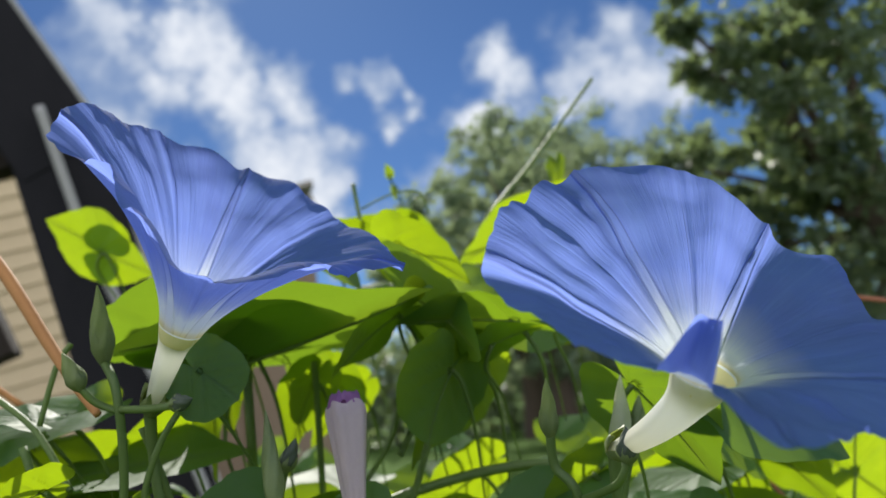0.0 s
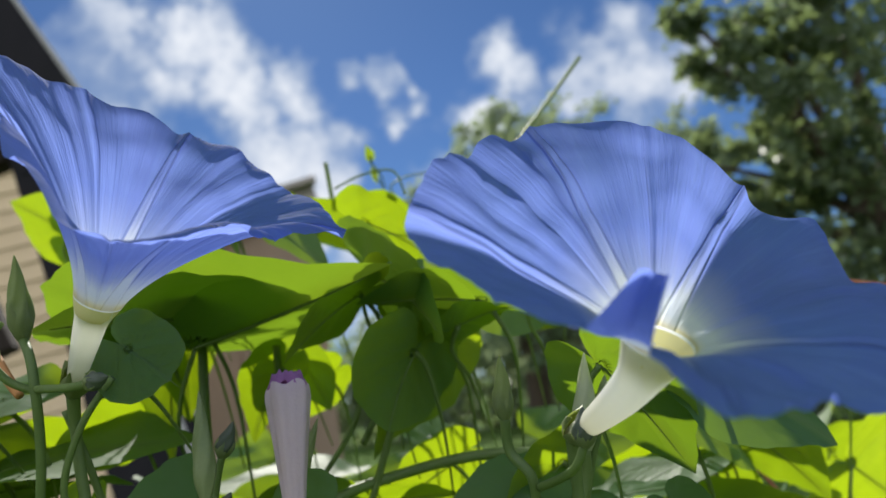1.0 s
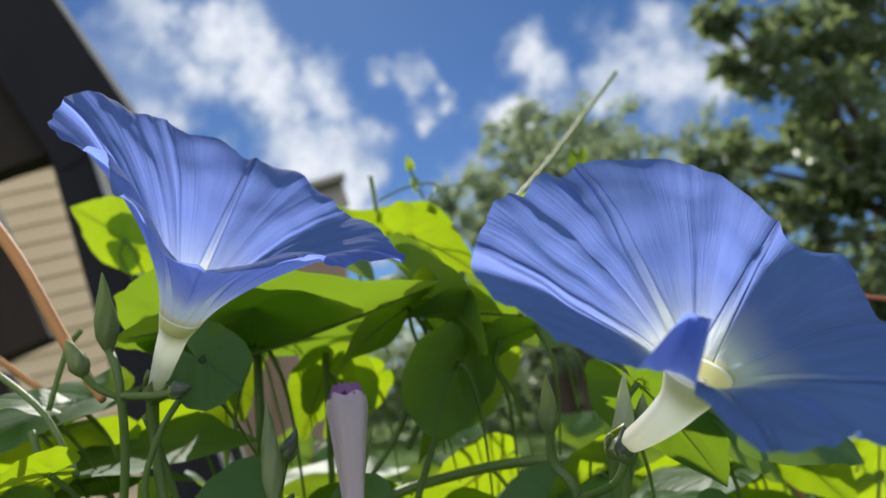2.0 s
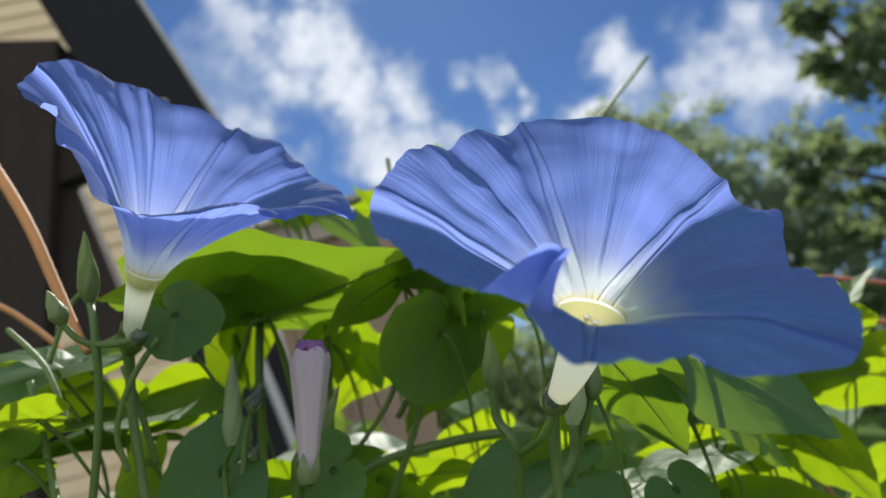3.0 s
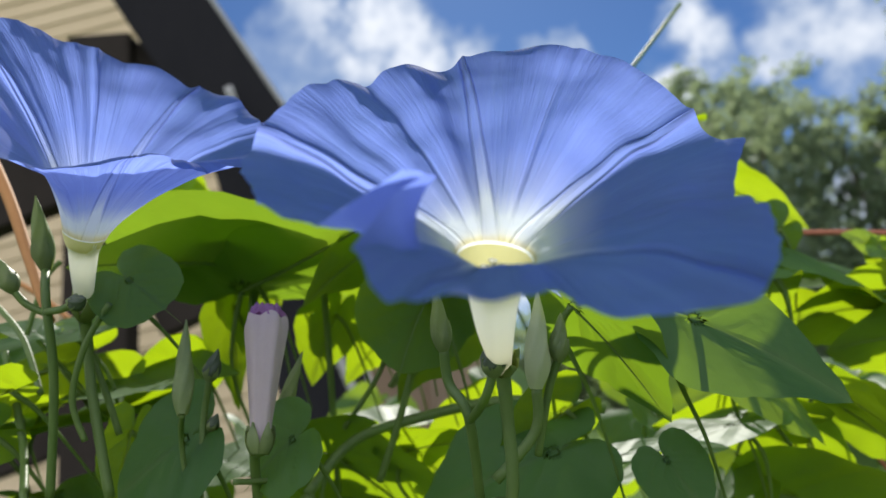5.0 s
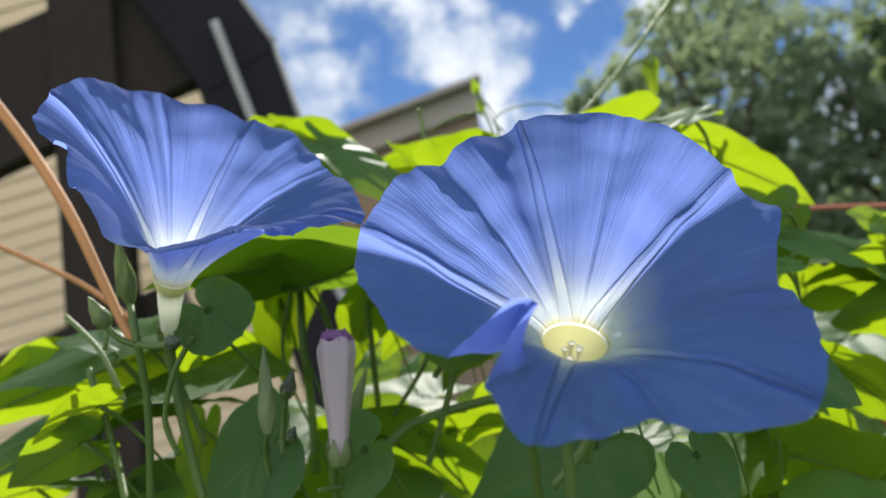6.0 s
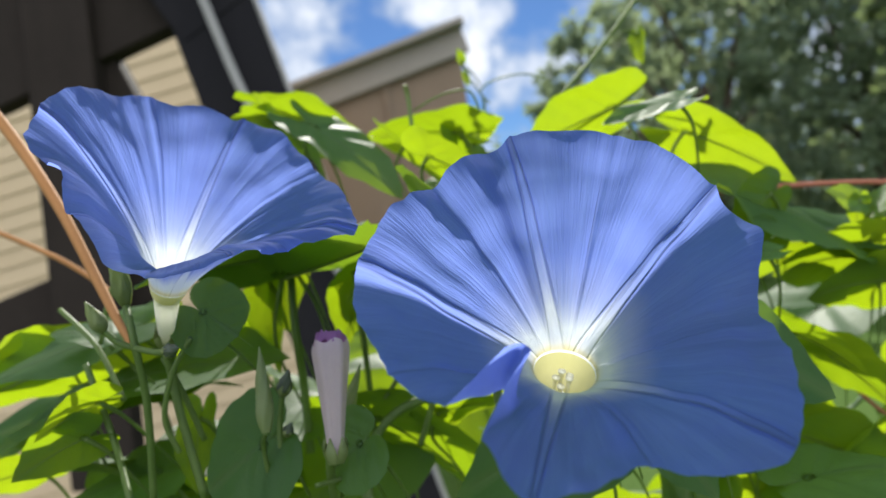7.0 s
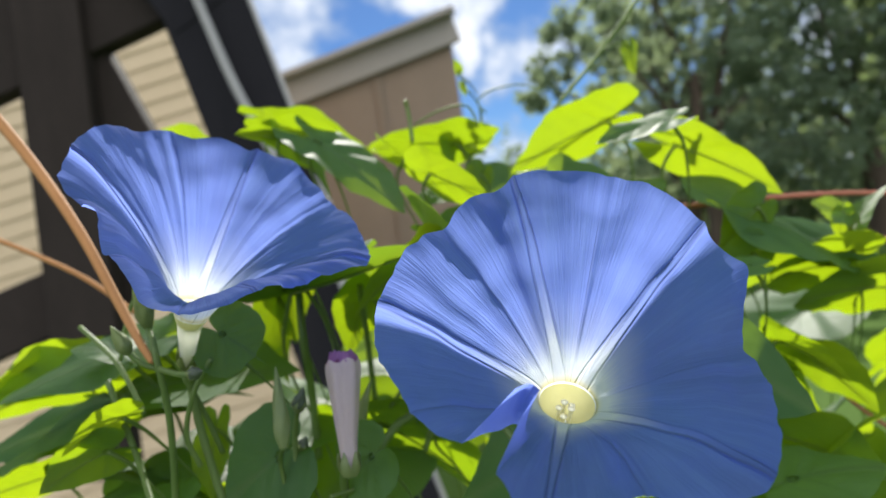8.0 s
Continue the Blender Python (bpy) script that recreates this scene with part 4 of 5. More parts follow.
leaf((-0.0180, 0.2945, 1.3574), (0.0108, 0.2972, 1.3419), -26, 1.0, 0.2, 0.2, seed=59, label="sunlit yellow-green heart-shaped leaf glowing from behind")
leaf((-0.0151, 0.2682, 1.3337), (0.0141, 0.2417, 1.3115), -56, 0.9, 0.2, 0.2, seed=61, label="dark green heart-shaped leaf in the shade of the blooms", mat=LEAF_SHADED)
leaf((0.0107, 0.2520, 1.3108), (0.0285, 0.2508, 1.3172), -27, 0.9, 0.2, 0.2, seed=62, label="dark green heart-shaped leaf in the shade of the blooms")
leaf((-0.0374, 0.4091, 1.2393), (-0.0819, 0.3989, 1.2155), -44, 1.00, 0.06, 0.18, seed=700)
leaf((-0.1127, 0.3470, 1.2573), (-0.0748, 0.3844, 1.2174), 13, 1.13, 0.25, 0.17, seed=701)
leaf((0.2229, 0.5067, 1.2196), (0.2477, 0.5384, 1.1810), -19, 1.09, 0.11, 0.22, seed=702)
leaf((0.0761, 0.4200, 1.2084), (0.1137, 0.4348, 1.1768), 18, 0.98, 0.16, 0.23, seed=703)
leaf((0.0060, 0.4501, 1.2157), (0.0083, 0.5122, 1.2005), 3, 1.11, 0.31, 0.14, seed=704)
leaf((0.1922, 0.4168, 1.2236), (0.2277, 0.4670, 1.2020), -46, 1.05, 0.32, 0.22, seed=705)
leaf((0.1690, 0.4689, 1.2003), (0.1185, 0.4412, 1.1776), 34, 1.13, 0.22, 0.25, seed=706)
leaf((-0.1435, 0.3956, 1.1946), (-0.1179, 0.3428, 1.1568), -11, 1.05, 0.06, 0.19, seed=707)
leaf((-0.0556, 0.2906, 1.2562), (-0.0189, 0.3293, 1.2185), -11, 1.11, 0.08, 0.18, seed=708)
leaf((0.0352, 0.4751, 1.1484), (0.0243, 0.5355, 1.1208), -14, 1.12, 0.39, 0.10, seed=709)
leaf((-0.0661, 0.3236, 1.2445), (-0.1080, 0.2974, 1.2109), -50, 0.98, 0.18, 0.22, seed=710)
leaf((0.1818, 0.4445, 1.1683), (0.1632, 0.4072, 1.1220), 40, 1.08, 0.36, 0.29, seed=711)
leaf((0.0015, 0.3168, 1.2280), (0.0409, 0.3331, 1.1821), -29, 0.90, 0.17, 0.07, seed=712)
leaf((-0.1060, 0.2876, 1.2580), (-0.0498, 0.2967, 1.2640), 11, 0.89, 0.14, 0.15, seed=713)
leaf((-0.0286, 0.4486, 1.2372), (-0.0929, 0.4625, 1.2137), -41, 0.88, 0.17, 0.13, seed=714)
leaf((-0.1807, 0.2578, 1.2109), (-0.1357, 0.2845, 1.1739), 50, 0.91, 0.27, 0.19, seed=800)
leaf((-0.1576, 0.2665, 1.2320), (-0.1121, 0.2952, 1.1927), -48, 0.93, 0.19, 0.32, seed=801)
leaf((-0.1692, 0.2679, 1.2531), (-0.1059, 0.2944, 1.2401), -12, 1.05, 0.17, 0.26, seed=802)
leaf((-0.2157, 0.3484, 1.2067), (-0.1895, 0.3809, 1.1614), 45, 1.00, 0.12, 0.33, seed=803)
leaf((-0.2026, 0.3499, 1.2003), (-0.2370, 0.3933, 1.2064), -37, 1.08, 0.08, 0.26, seed=804)
leaf((-0.1836, 0.3527, 1.1839), (-0.1691, 0.3951, 1.1440), 3, 1.00, 0.07, 0.32, seed=805)
leaf((-0.1554, 0.2730, 1.2194), (-0.1075, 0.2766, 1.1928), -23, 0.98, 0.18, 0.30, seed=806)
leaf((-0.1182, 0.2982, 1.2415), (-0.1452, 0.2538, 1.2532), -30, 1.08, 0.16, 0.05, seed=807)
leaf((-0.1189, 0.2707, 1.2371), (-0.1128, 0.3238, 1.2127), -5, 0.98, 0.26, 0.14, seed=808)
leaf((0.0515, 0.4133, 1.2540), (0.1153, 0.4159, 1.2328), 40, 0.87, 0.24, 0.23, seed=900)
leaf((-0.1125, 0.4888, 1.2642), (-0.1194, 0.4449, 1.2253), -26, 0.88, 0.23, 0.33, seed=901)
leaf((0.0922, 0.4756, 1.2294), (0.1362, 0.5083, 1.1946), 17, 1.07, 0.20, 0.08, seed=902)
leaf((-0.0113, 0.4259, 1.2658), (0.0092, 0.4884, 1.2737), 38, 0.87, 0.18, 0.20, seed=903)
leaf((-0.1330, 0.5253, 1.2615), (-0.1641, 0.5037, 1.2255), 8, 1.12, 0.12, 0.05, seed=904)
leaf((-0.0576, 0.3651, 1.2605), (-0.1086, 0.3661, 1.2687), -8, 0.97, 0.27, 0.08, seed=905)
leaf((0.0963, 0.5159, 1.2538), (0.1592, 0.5382, 1.2359), 11, 0.89, 0.14, 0.35, seed=906)
leaf((0.2606, 0.5726, 1.2388), (0.2662, 0.6401, 1.2253), -46, 0.96, 0.29, 0.23, seed=907)
leaf((0.1574, 0.4770, 1.2532), (0.1035, 0.4455, 1.2282), -10, 1.15, 0.25, 0.06, seed=908)
leaf((0.0974, 0.3396, 1.2243), (0.1513, 0.3518, 1.2053), -41, 0.9, 0.15, 0.2, seed=64, label="sunlit yellow-green heart-shaped leaf glowing from behind")
leaf((0.1044, 0.2999, 1.2150), (0.1443, 0.3094, 1.2195), 13, 1.0, 0.15, 0.2, seed=65, label="dark green heart-shaped leaf in the shade of the blooms")
leaf((0.1232, 0.4199, 1.1773), (0.1664, 0.4229, 1.1554), -23, 1.09, 0.29, 0.23, seed=1200)
leaf((0.1206, 0.3449, 1.2029), (0.1496, 0.3921, 1.2108), -44, 1.10, 0.08, 0.26, seed=1201)
leaf((0.1102, 0.4424, 1.1882), (0.1519, 0.4592, 1.1951), 1, 0.88, 0.40, 0.33, seed=1202)
leaf((0.0730, 0.3327, 1.2240), (0.0441, 0.3051, 1.1895), 20, 0.87, 0.11, 0.29, seed=1203)
leaf((0.1141, 0.4081, 1.1973), (0.0865, 0.4326, 1.1540), 23, 1.14, 0.39, 0.25, seed=1204)
leaf((0.1106, 0.4208, 1.1974), (0.1483, 0.4536, 1.1610), -14, 1.00, 0.33, 0.20, seed=1205)
leaf((0.0611, 0.3716, 1.1893), (0.0703, 0.4240, 1.1663), -11, 1.08, 0.09, 0.21, seed=1206)
leaf((0.0771, 0.3193, 1.2137), (0.0486, 0.3618, 1.2050), -45, 0.99, 0.12, 0.13, seed=1207)
leaf((0.1165, 0.3915, 1.1692), (0.1502, 0.4506, 1.1804), -14, 0.91, 0.31, 0.32, seed=1208)
leaf((-0.0983, 0.2330, 1.2746), (-0.1060, 0.2306, 1.2509), 26, 0.8, 0.2, 0.2, seed=66, label="sunlit yellow-green heart-shaped leaf glowing from behind")
leaf((-0.0860, 0.2988, 1.3333), (-0.0964, 0.2956, 1.2970), 38, 0.8, 0.2, 0.2, seed=67, label="sunlit yellow-green heart-shaped leaf glowing from behind")
leaf((-0.0645, 0.3242, 1.3231), (-0.0630, 0.3240, 1.2987), -71, 0.9, 0.2, 0.2, seed=68, label="sunlit yellow-green heart-shaped leaf glowing from behind")
leaf((0.0933, 0.3649, 1.2465), (0.1356, 0.3782, 1.2253), -31, 0.9, 0.2, 0.2, seed=69, label="sunlit yellow-green heart-shaped leaf glowing from behind")
leaf((0.0564, 0.3337, 1.2586), (0.0819, 0.3444, 1.2334), 31, 0.9, 0.1, 0.2, seed=70, label="heart-shaped leaf with a pale sheen on its upper side")
leaf((0.1173, 0.3912, 1.2940), (0.1466, 0.4002, 1.2805), -23, 1.0, 0.2, 0.2, seed=71, label="sunlit yellow-green heart-shaped leaf glowing from behind")
leaf((-0.0277, 0.2852, 1.2568), (0.0014, 0.2902, 1.2619), -33, 0.8, 0.2, 0.2, seed=72, label="sunlit yellow-green heart-shaped leaf glowing from behind")
leaf((-0.1488, 0.2620, 1.3005), (-0.2373, 0.2680, 1.2904), 40, 0.45, 0.15, 0.1, seed=74, label="sunlit yellow-green heart-shaped leaf glowing from behind")
leaf((-0.1381, 0.2750, 1.2822), (-0.2386, 0.2620, 1.2776), -14, 0.5, 0.1, 0.15, seed=75, label="large blue-green heart-shaped leaf seen from above", mat=LEAF_SHADED)
leaf((-0.1846, 0.2647, 1.3036), (-0.2272, 0.2544, 1.2910), 27, 0.6, 0.15, 0.1, seed=76, label="sunlit yellow-green heart-shaped leaf glowing from behind")
leaf((-0.1655, 0.2480, 1.2757), (-0.2095, 0.2375, 1.2680), -15, 0.7, 0.1, 0.1, seed=77, label="heart-shaped leaf with a pale sheen on its upper side")
leaf((0.0460, 0.2653, 1.2513), (0.0774, 0.2713, 1.2540), 12, 0.5, 0.1, 0.1, seed=78, label="heart-shaped leaf with a pale sheen on its upper side")
leaf((-0.2030, 0.2695, 1.2539), (-0.2370, 0.2614, 1.2494), 39, 0.8, 0.15, 0.1, seed=79, label="sunlit yellow-green heart-shaped leaf glowing from behind")
# leaves added mostly out of sight behind the bloom, to shade those below
leaf((0.0151, 0.3099, 1.3306), (0.0555, 0.3216, 1.3151), 42, 1.1, 0.15, 0.2, seed=80, label="dark green heart-shaped leaf in the shade of the blooms")
leaf((0.0669, 0.3421, 1.3285), (0.0271, 0.3359, 1.3181), -36, 1.1, 0.15, 0.2, seed=81, label="dark green heart-shaped leaf in the shade of the blooms")
leaf((0.0384, 0.3229, 1.3414), (0.0726, 0.3343, 1.3216), 48, 1.0, 0.15, 0.2, seed=82, label="dark green heart-shaped leaf in the shade of the blooms")
leaf((-0.0097, 0.2946, 1.3293), (0.0135, 0.3036, 1.3095), 50, 1.0, 0.15, 0.2, seed=83, label="dark green heart-shaped leaf in the shade of the blooms")
leaf((0.0753, 0.4518, 1.4217), (0.0736, 0.4510, 1.4062), 0, 1.2, seed=80, stalk=[(0.06995003808838375, 0.44542721419408166, 1.4248517893619759), (0.058518186240593156, 0.4271604162782995, 1.4174606960027536)])
leaf((-0.0243, 0.4387, 1.4266), (-0.0253, 0.4386, 1.4336), 60, 0.8, seed=81)
leaf((-0.0236, 0.4387, 1.4179), (-0.0221, 0.4389, 1.4107), 60, 0.6, seed=82)

# ---------------------------------------------------------------- the vine: buds, stems and tendrils
def bud(base, tip, wide, stalk, label, mat=None, sepals=True, seed=0, thick=0.0009):
    """A closed, twisted bud with five scales at its foot, on its stalk."""
    base, tip = Vector(base), Vector(tip)
    top = thing("bud", base, label, "flower bud", "closed buds")
    d = tip - base
    n, sides = 22, 20
    z = d.normalized()
    u = z.orthogonal().normalized()
    v = z.cross(u)
    verts = []
    for j in range(n):
        t = j / (n - 1)
        r = wide * (0.45 + 0.55 * math.sin(math.pi * min(1, t * 1.9)) if t < 0.26 else (1 - ((t - 0.26) / 0.74) ** 1.5)) + 0.00012
        for k in range(sides):
            a = 2 * math.pi * k / sides + t * 2.6
            w = r * (1 + 0.09 * math.cos(5 * (2 * math.pi * k / sides)))
            verts.append(d * t + u * (w * math.cos(a)) + v * (w * math.sin(a)))
    faces = [(j * sides + k, j * sides + (k + 1) % sides, (j + 1) * sides + (k + 1) % sides, (j + 1) * sides + k) for j in range(n - 1) for k in range(sides)]
    part("furled_petals", mesh_from("furled_petals", verts, faces, mat or SEPAL), top)
    if sepals:
        for k in range(5):
            g = k * 2 * math.pi / 5 + seed
            o = u * math.cos(g) + v * math.sin(g)
            part("sepal", sepal_mesh(base + o * wide * 0.35 - z * 0.001, base + o * wide * 1.05 + d * 0.45, o, wide * 1.25, base), top)
    part("stalk", sweep("stalk", [base] + [Vector(p) for p in stalk], thick, STEM, 8, base), top)
    return top


def spent_bloom(base, tip, wide, stalk):
    """A faded bloom, rolled up into a tube with a crumpled purple mouth."""
    base, tip = Vector(base), Vector(tip)
    top = thing("spent_bloom", base, "faded mauve bloom rolled shut with a purple mouth", "flower")
    d = tip - base
    z = d.normalized()
    u = z.orthogonal().normalized()
    v = z.cross(u)
    verts, n, sides = [], 26, 60
    for j in range(n):
        t = j / (n - 1)
        r = wide * (0.36 + 0.64 * t ** 1.15) * (1 - 0.12 * max(0, (t - 0.9) / 0.1) ** 2)
        for k in range(sides):
            a = 2 * math.pi * k / sides
            w = r * (1 + (0.03 + 0.06 * t) * math.cos(5 * a + 0.8 * t) + 0.02 * math.cos(11 * a + 2))
            lip = 0.0006 * math.cos(5 * a + 2.0) * max(0, t - 0.7) / 0.3
            verts.append(d * t + z * lip + u * (w * math.cos(a)) + v * (w * math.sin(a)))
    faces = [(j * sides + k, j * sides + (k + 1) % sides, (j + 1) * sides + (k + 1) % sides, (j + 1) * sides + k) for j in range(n - 1) for k in range(sides)]
    part("rolled_petals", mesh_from("rolled_petals", verts, faces, FADED), top)
    verts, n = [], 9
    for j in range(n):
        t = j / (n - 1)
        for k in range(sides):
            a = 2 * math.pi * k / sides
            r = wide * (0.84 - 0.8 * t ** 1.2) * (1 + 0.10 * math.cos(5 * a + 1 + 3 * t) + 0.05 * math.cos(9 * a))
            q = Vector((math.cos(a) * 2.2, math.sin(a) * 2.2, t * 2))
            r *= 1 + 0.22 * noise.noise(q)
            h = 0.0036 * math.sin(math.pi * min(1, t * 1.3)) + 0.0016 * noise.noise(q * 1.6) + 0.0007 * noise.noise(q * 4) - 0.002 * t
            verts.append(d + z * h + u * (r * math.cos(a)) + v * (r * math.sin(a)))
    faces = [(j * sides + k, j * sides + (k + 1) % sides, (j + 1) * sides + (k + 1) % sides, (j + 1) * sides + k) for j in range(n - 1) for k in range(sides)]
    part("crumpled_mouth", mesh_from("crumpled_mouth", verts, faces, PURPLE), top, "crumpled purple petal edge")
    for k in range(5):
        g = k * 1.2566
        o = u * math.cos(g) + v * math.sin(g)
        part("sepal", sepal_mesh(base + o * wide * 0.40 - z * 0.001, base + o * wide * 0.62 + z * 0.006, o, 0.0036, base), top)
    part("stalk", sweep("stalk", [base] + [Vector(p) for p in stalk], [0.0016] + [0.0012] * len(stalk), STEM, 8, base), top)


def stem(points, thick, mat, label, name="stem"):
    at = Vector(points[0])
    top = thing(name, at, label, "stem", "stems of the vine")
    part("shoot", sweep("shoot", points, thick, mat, 9, at), top)
    return top


bud((-0.0346, 0.2072, 1.2735), (-0.0265, 0.2074, 1.2906), 0.0019, [(-0.0371, 0.2082, 1.2664), (-0.0405, 0.2110, 1.2499)], "slender olive seed pod leaning outwards", SEPAL, False, seed=12, thick=0.0008)
bud((-0.0853, 0.1855, 1.3183), (-0.0833, 0.1804, 1.3363), 0.0026, [(-0.0803, 0.1796, 1.3097), (-0.0820, 0.1835, 1.2894), (-0.0883, 0.1882, 1.2610)], "tall green pointed bud on an upright stalk", SEPAL, True, seed=0, thick=0.0011)
bud((-0.0877, 0.1774, 1.3126), (-0.0902, 0.1752, 1.3209), 0.0022, [(-0.0850, 0.1788, 1.3087), (-0.0808, 0.1803, 1.3061)], "small green side bud on a bent stalk", SEPAL, True, seed=1, thick=0.0009)
bud((-0.0631, 0.1685, 1.3051), (-0.0585, 0.1672, 1.3058), 0.0018, [(-0.0695, 0.1724, 1.3051), (-0.0790, 0.1785, 1.3062)], "small dark round bud", SEPAL_DARK, True, seed=2, thick=0.0009)
bud((-0.0478, 0.1850, 1.2780), (-0.0493, 0.1912, 1.3010), 0.0023, [(-0.0538, 0.1931, 1.2720), (-0.0548, 0.1959, 1.2575)], "grey-green seed pod among the leaves", SEPAL, False, seed=3, thick=0.0007)
bud((-0.0473, 0.1967, 1.2861), (-0.0436, 0.1955, 1.2931), 0.002, [(-0.0506, 0.1982, 1.2757), (-0.0519, 0.1966, 1.2572)], "small dark pointed bud", SEPAL_DARK, True, seed=4, thick=0.0009)
bud((-0.0490, 0.1989, 1.2741), (-0.0468, 0.1987, 1.2773), 0.0014, [(-0.0514, 0.1988, 1.2721)], "tiny dark bud on a fine stalk", SEPAL_DARK, True, seed=5, thick=0.0006)
bud((0.0177, 0.1823, 1.2852), (0.0185, 0.1779, 1.2982), 0.002, [(0.0177, 0.1838, 1.2780), (0.0215, 0.1821, 1.2709), (0.0196, 0.1916, 1.2529)], "slender green bud beside the bloom", SEPAL, True, seed=6, thick=0.0011)
bud((0.0312, 0.1656, 1.2792), (0.0317, 0.1643, 1.2859), 0.0022, [(0.0283, 0.1681, 1.2743), (0.0223, 0.1802, 1.2704)], "dark green bud below the open bloom", SEPAL_DARK, True, seed=7, thick=0.0009)
bud((0.0399, 0.1952, 1.2808), (0.0420, 0.1936, 1.2905), 0.002, [(0.0365, 0.1961, 1.2733), (0.0323, 0.1979, 1.2603)], "slender green bud behind the bloom", SEPAL, True, seed=8, thick=0.0009)
bud((0.0346, 0.1933, 1.2749), (0.0380, 0.1916, 1.2961), 0.0027, [(0.0329, 0.1948, 1.2658), (0.0234, 0.1917, 1.2565)], "pale green closed bloom behind the tube", PALE_BUD, False, seed=9, thick=0.0012)
bud((-0.0264, 0.2019, 1.2646), (-0.0262, 0.2020, 1.2683), 0.0014, [(-0.0314, 0.2007, 1.2601), (-0.0376, 0.1889, 1.2614)], "tiny dark bud on a bent stalk", SEPAL_DARK, True, seed=10, thick=0.0007)
spent_bloom((-0.0301, 0.1880, 1.2680), (-0.0304, 0.1965, 1.2990), 0.0054, [(-0.0344, 0.1932, 1.2661), (-0.0383, 0.2007, 1.2514)])
stem([(-0.1836, 0.2392, 1.4193), (-0.1553, 0.2316, 1.3845), (-0.1287, 0.2175, 1.3542), (-0.1097, 0.2061, 1.3280), (-0.0981, 0.1980, 1.3136), (-0.0921, 0.1945, 1.3064)], [0.0022, 0.0021, 0.0019, 0.0017, 0.0014, 0.001], STEM_TAN, "bare tan stem bending out of the vine", "stem")
stem([(-0.2684, 0.3033, 1.3774), (-0.2238, 0.3075, 1.3522), (-0.1977, 0.3057, 1.3372), (-0.1734, 0.3045, 1.3177)], 0.0013, STEM_TAN, "slender tan side stem", "stem")
stem([(-0.0803, 0.1918, 1.3014), (-0.0775, 0.1950, 1.2889), (-0.0754, 0.1984, 1.2749)], 0.0009, STEM, "smooth green stem of the vine", "stem")
stem([(-0.0651, 0.1834, 1.3066), (-0.0729, 0.1838, 1.2972), (-0.0784, 0.1853, 1.2847), (-0.0770, 0.1877, 1.2744)], 0.0008, STEM, "smooth green stem of the vine", "stem")
stem([(-0.0763, 0.2782, 1.3270), (-0.0756, 0.2712, 1.3006), (-0.0779, 0.2759, 1.2760), (-0.0797, 0.2762, 1.2479)], 0.0017, STEM, "thick pale green leaf stalk", "stem")
stem([(-0.0540, 0.2880, 1.3164), (-0.0560, 0.2922, 1.2948), (-0.0613, 0.3020, 1.2429)], 0.0013, STEM, "smooth green stem of the vine", "stem")
stem([(-0.0256, 0.2705, 1.2792), (-0.0142, 0.2802, 1.2941), (0.0053, 0.2933, 1.3009)], 0.0011, STEM, "smooth green stem of the vine", "stem")
stem([(-0.0495, 0.2509, 1.2493), (-0.0363, 0.2611, 1.2635), (-0.0129, 0.2649, 1.2687), (0.0152, 0.2599, 1.2709), (0.0434, 0.2670, 1.2653)], 0.0017, STEM, "shaded green main stem of the vine", "stem")
stem([(-0.0307, 0.2652, 1.2497), (-0.0216, 0.2634, 1.2677), (-0.0089, 0.2599, 1.2966)], 0.0012, STEM, "smooth green stem of the vine", "stem")
stem([(-0.0430, 0.2694, 1.2672), (-0.0289, 0.2689, 1.2835), (-0.0234, 0.2677, 1.2947)], 0.0009, STEM, "smooth green stem of the vine", "stem")
stem([(-0.0947, 0.1867, 1.2616), (-0.1088, 0.2016, 1.2760), (-0.1175, 0.2049, 1.3013)], 0.0011, STEM, "smooth green stem of the vine", "stem")
stem([(-0.1366, 0.2200, 1.3194), (-0.1183, 0.2122, 1.3058), (-0.1058, 0.2051, 1.2883)], 0.0009, STEM, "smooth green stem of the vine", "stem")
stem([(-0.1167, 0.2121, 1.3063), (-0.1122, 0.2144, 1.3219), (-0.1098, 0.2184, 1.3281)], 0.0008, STEM, "smooth green stem of the vine", "stem")
stem([(0.0617, 0.3540, 1.3276), (0.0979, 0.3625, 1.3254), (0.1405, 0.3776, 1.3224), (0.1806, 0.3920, 1.3169), (0.2594, 0.4205, 1.3011)], 0.0013, STEM_RED, "long reddish bare stem", "stem")
stem([(0.1363, 0.3634, 1.2961), (0.1533, 0.3666, 1.2979), (0.1984, 0.3766, 1.2952)], 0.0013, STEM_RED, "short reddish stem among the leaves", "stem")
stem([(0.1460, 0.4127, 1.2283), (0.1603, 0.4157, 1.2080), (0.1908, 0.4222, 1.1791)], 0.001, STEM_RED, "dark red twig under a leaf", "stem")
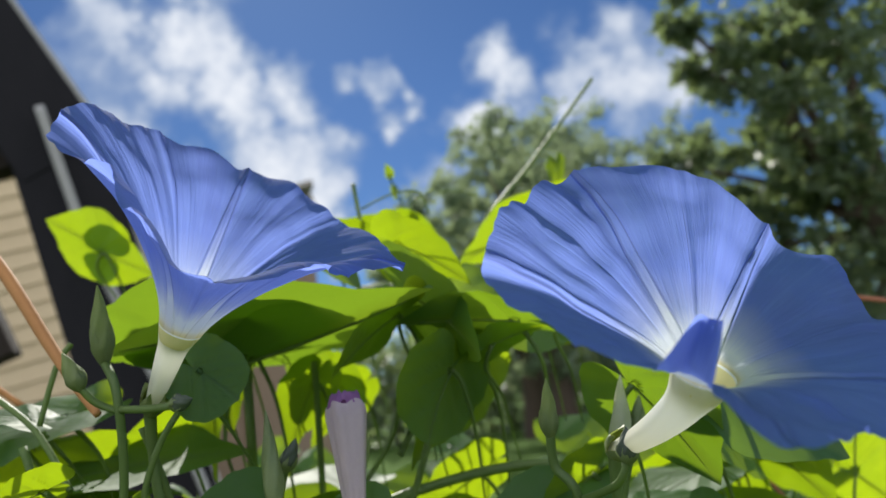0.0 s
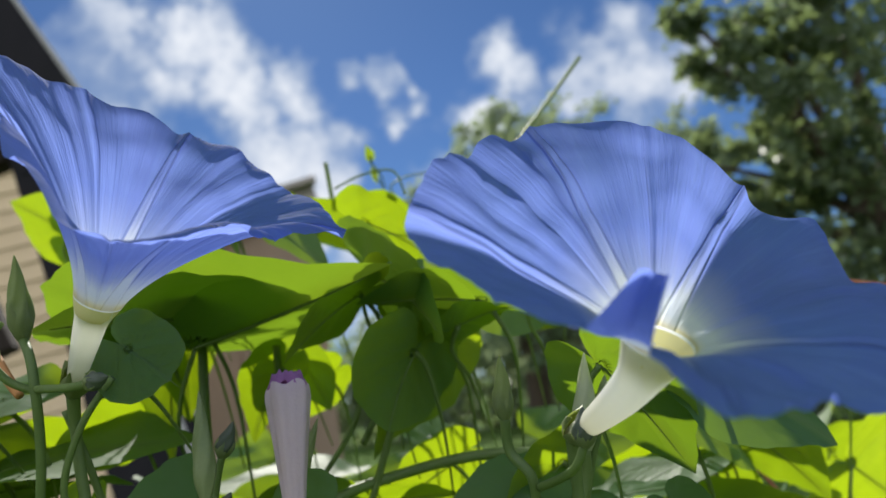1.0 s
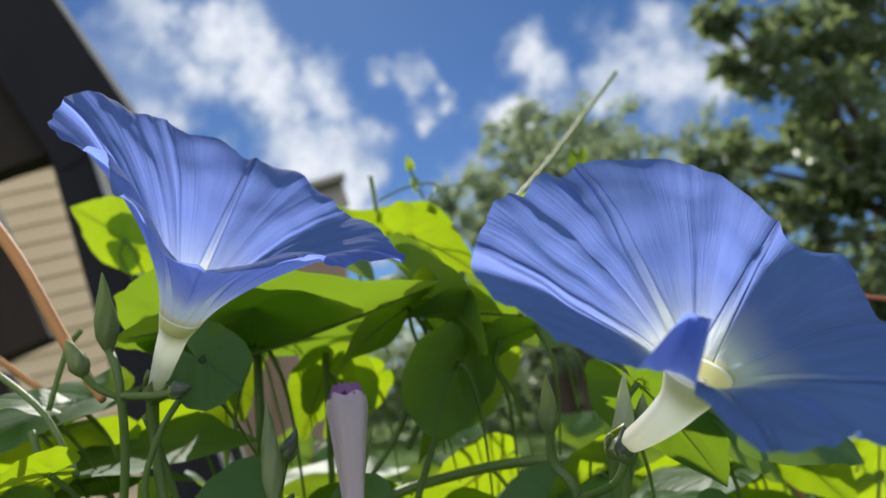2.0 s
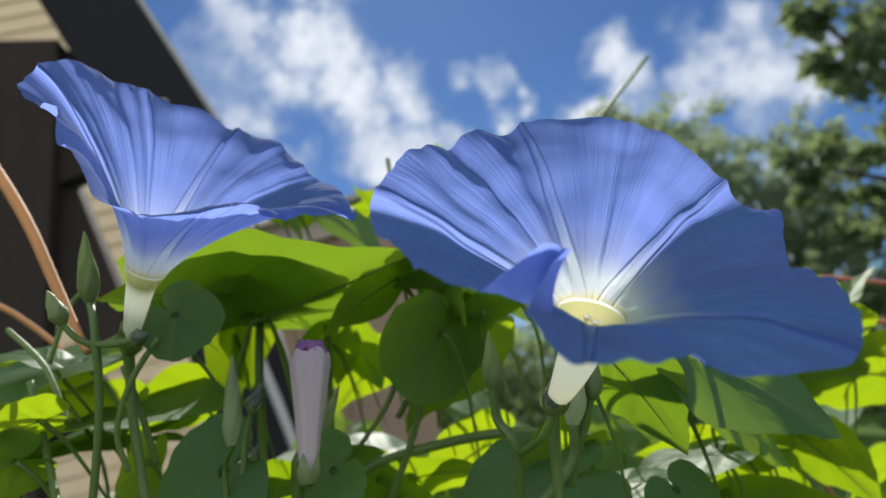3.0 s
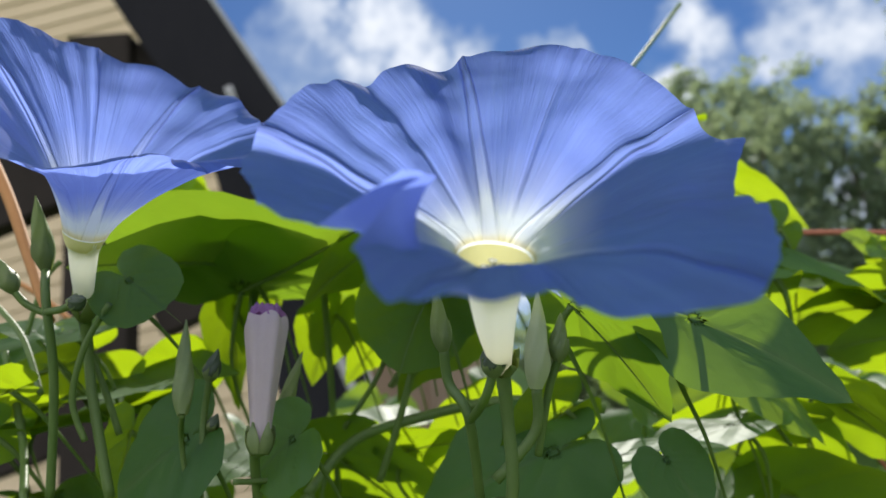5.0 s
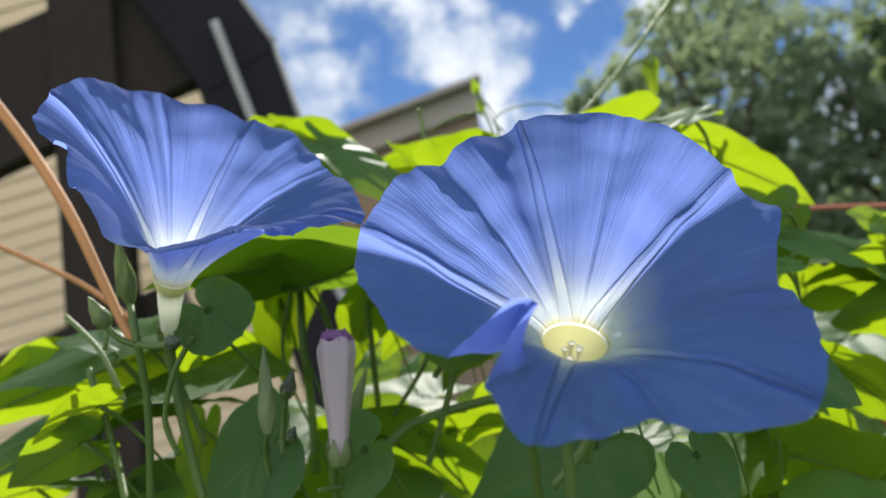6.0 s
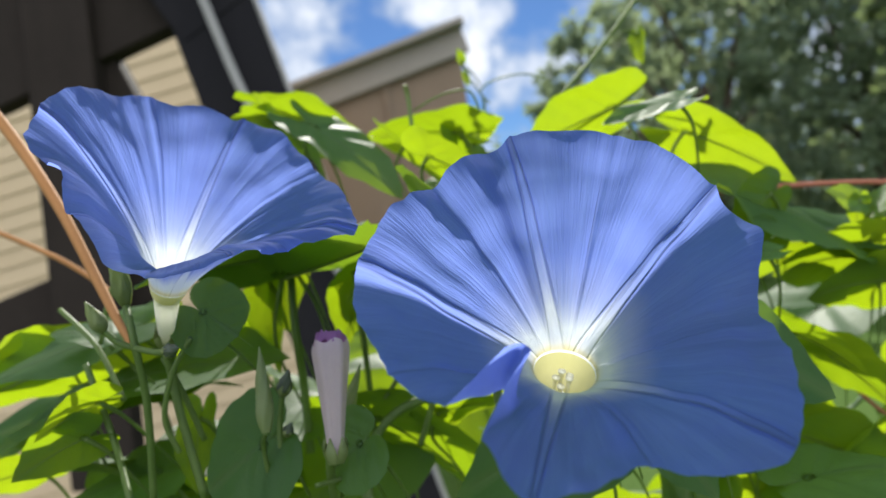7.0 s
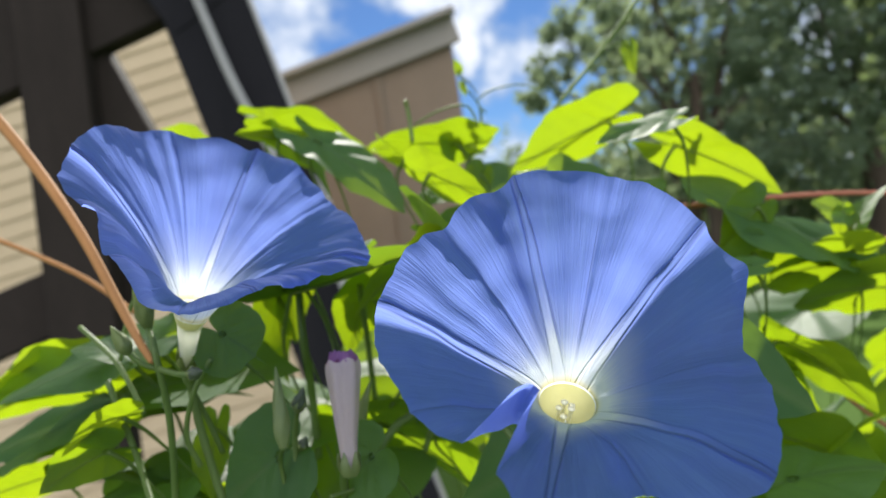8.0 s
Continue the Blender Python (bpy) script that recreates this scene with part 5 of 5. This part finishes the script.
stem([(0.0140, 0.4053, 1.3678), (0.0294, 0.4094, 1.3887), (0.0579, 0.4270, 1.4172), (0.1031, 0.4339, 1.4641)], 0.0011, STEM, "thin upright shoot against the sky", "shoot")
stem([(-0.0110, 0.4309, 1.3974), (-0.0148, 0.4302, 1.4048), (-0.0058, 0.4324, 1.4100), (0.0106, 0.4363, 1.4106), (0.0236, 0.4289, 1.4036)], 0.0005, STEM, "fine curling green tendril of the vine", "tendril")
stem([(-0.0137, 0.4304, 1.4012), (-0.0157, 0.4296, 1.3882), (-0.0216, 0.3968, 1.3643)], 0.0008, STEM, "fine upright green tendril of the vine", "tendril")
stem([(-0.0369, 0.3481, 1.3990), (-0.0367, 0.3493, 1.3919), (-0.0351, 0.3418, 1.3769)], 0.001, STEM, "young green shoot tip of the vine", "shoot")
stem([(-0.0348, 0.3502, 1.3868), (-0.0207, 0.3495, 1.3912), (-0.0074, 0.3496, 1.3905), (-0.0038, 0.3516, 1.3793)], 0.0005, STEM, "fine curling green tendril of the vine", "tendril")
stem([(-0.0876, 0.1884, 1.2609), (-0.0826, 0.2330, 0.7365), (-0.1089, 0.2821, 0.2777), (-0.1000, 0.3000, -0.0500)], 0.0022, STEM, "long green climbing stem rising from the lawn", "stem")
stem([(-0.0383, 0.2007, 1.2514), (-0.0250, 0.2524, 0.7309), (-0.0441, 0.3077, 0.2754), (-0.0300, 0.3300, -0.0500)], 0.0022, STEM, "long green climbing stem rising from the lawn", "stem")
stem([(-0.0495, 0.2509, 1.2493), (-0.0117, 0.2946, 0.7296), (-0.0094, 0.3427, 0.2748), (0.0200, 0.3600, -0.0500)], 0.0022, STEM, "long green climbing stem rising from the lawn", "stem")
stem([(0.0228, 0.1924, 1.2526), (0.0477, 0.2474, 0.7316), (0.0387, 0.3056, 0.2756), (0.0600, 0.3300, -0.0500)], 0.0022, STEM, "long green climbing stem rising from the lawn", "stem")
stem([(0.1085, 0.3435, 1.2145), (0.1311, 0.3741, 0.7087), (0.1201, 0.4109, 0.2661), (0.1400, 0.4200, -0.0500)], 0.0022, STEM, "long green climbing stem rising from the lawn", "stem")
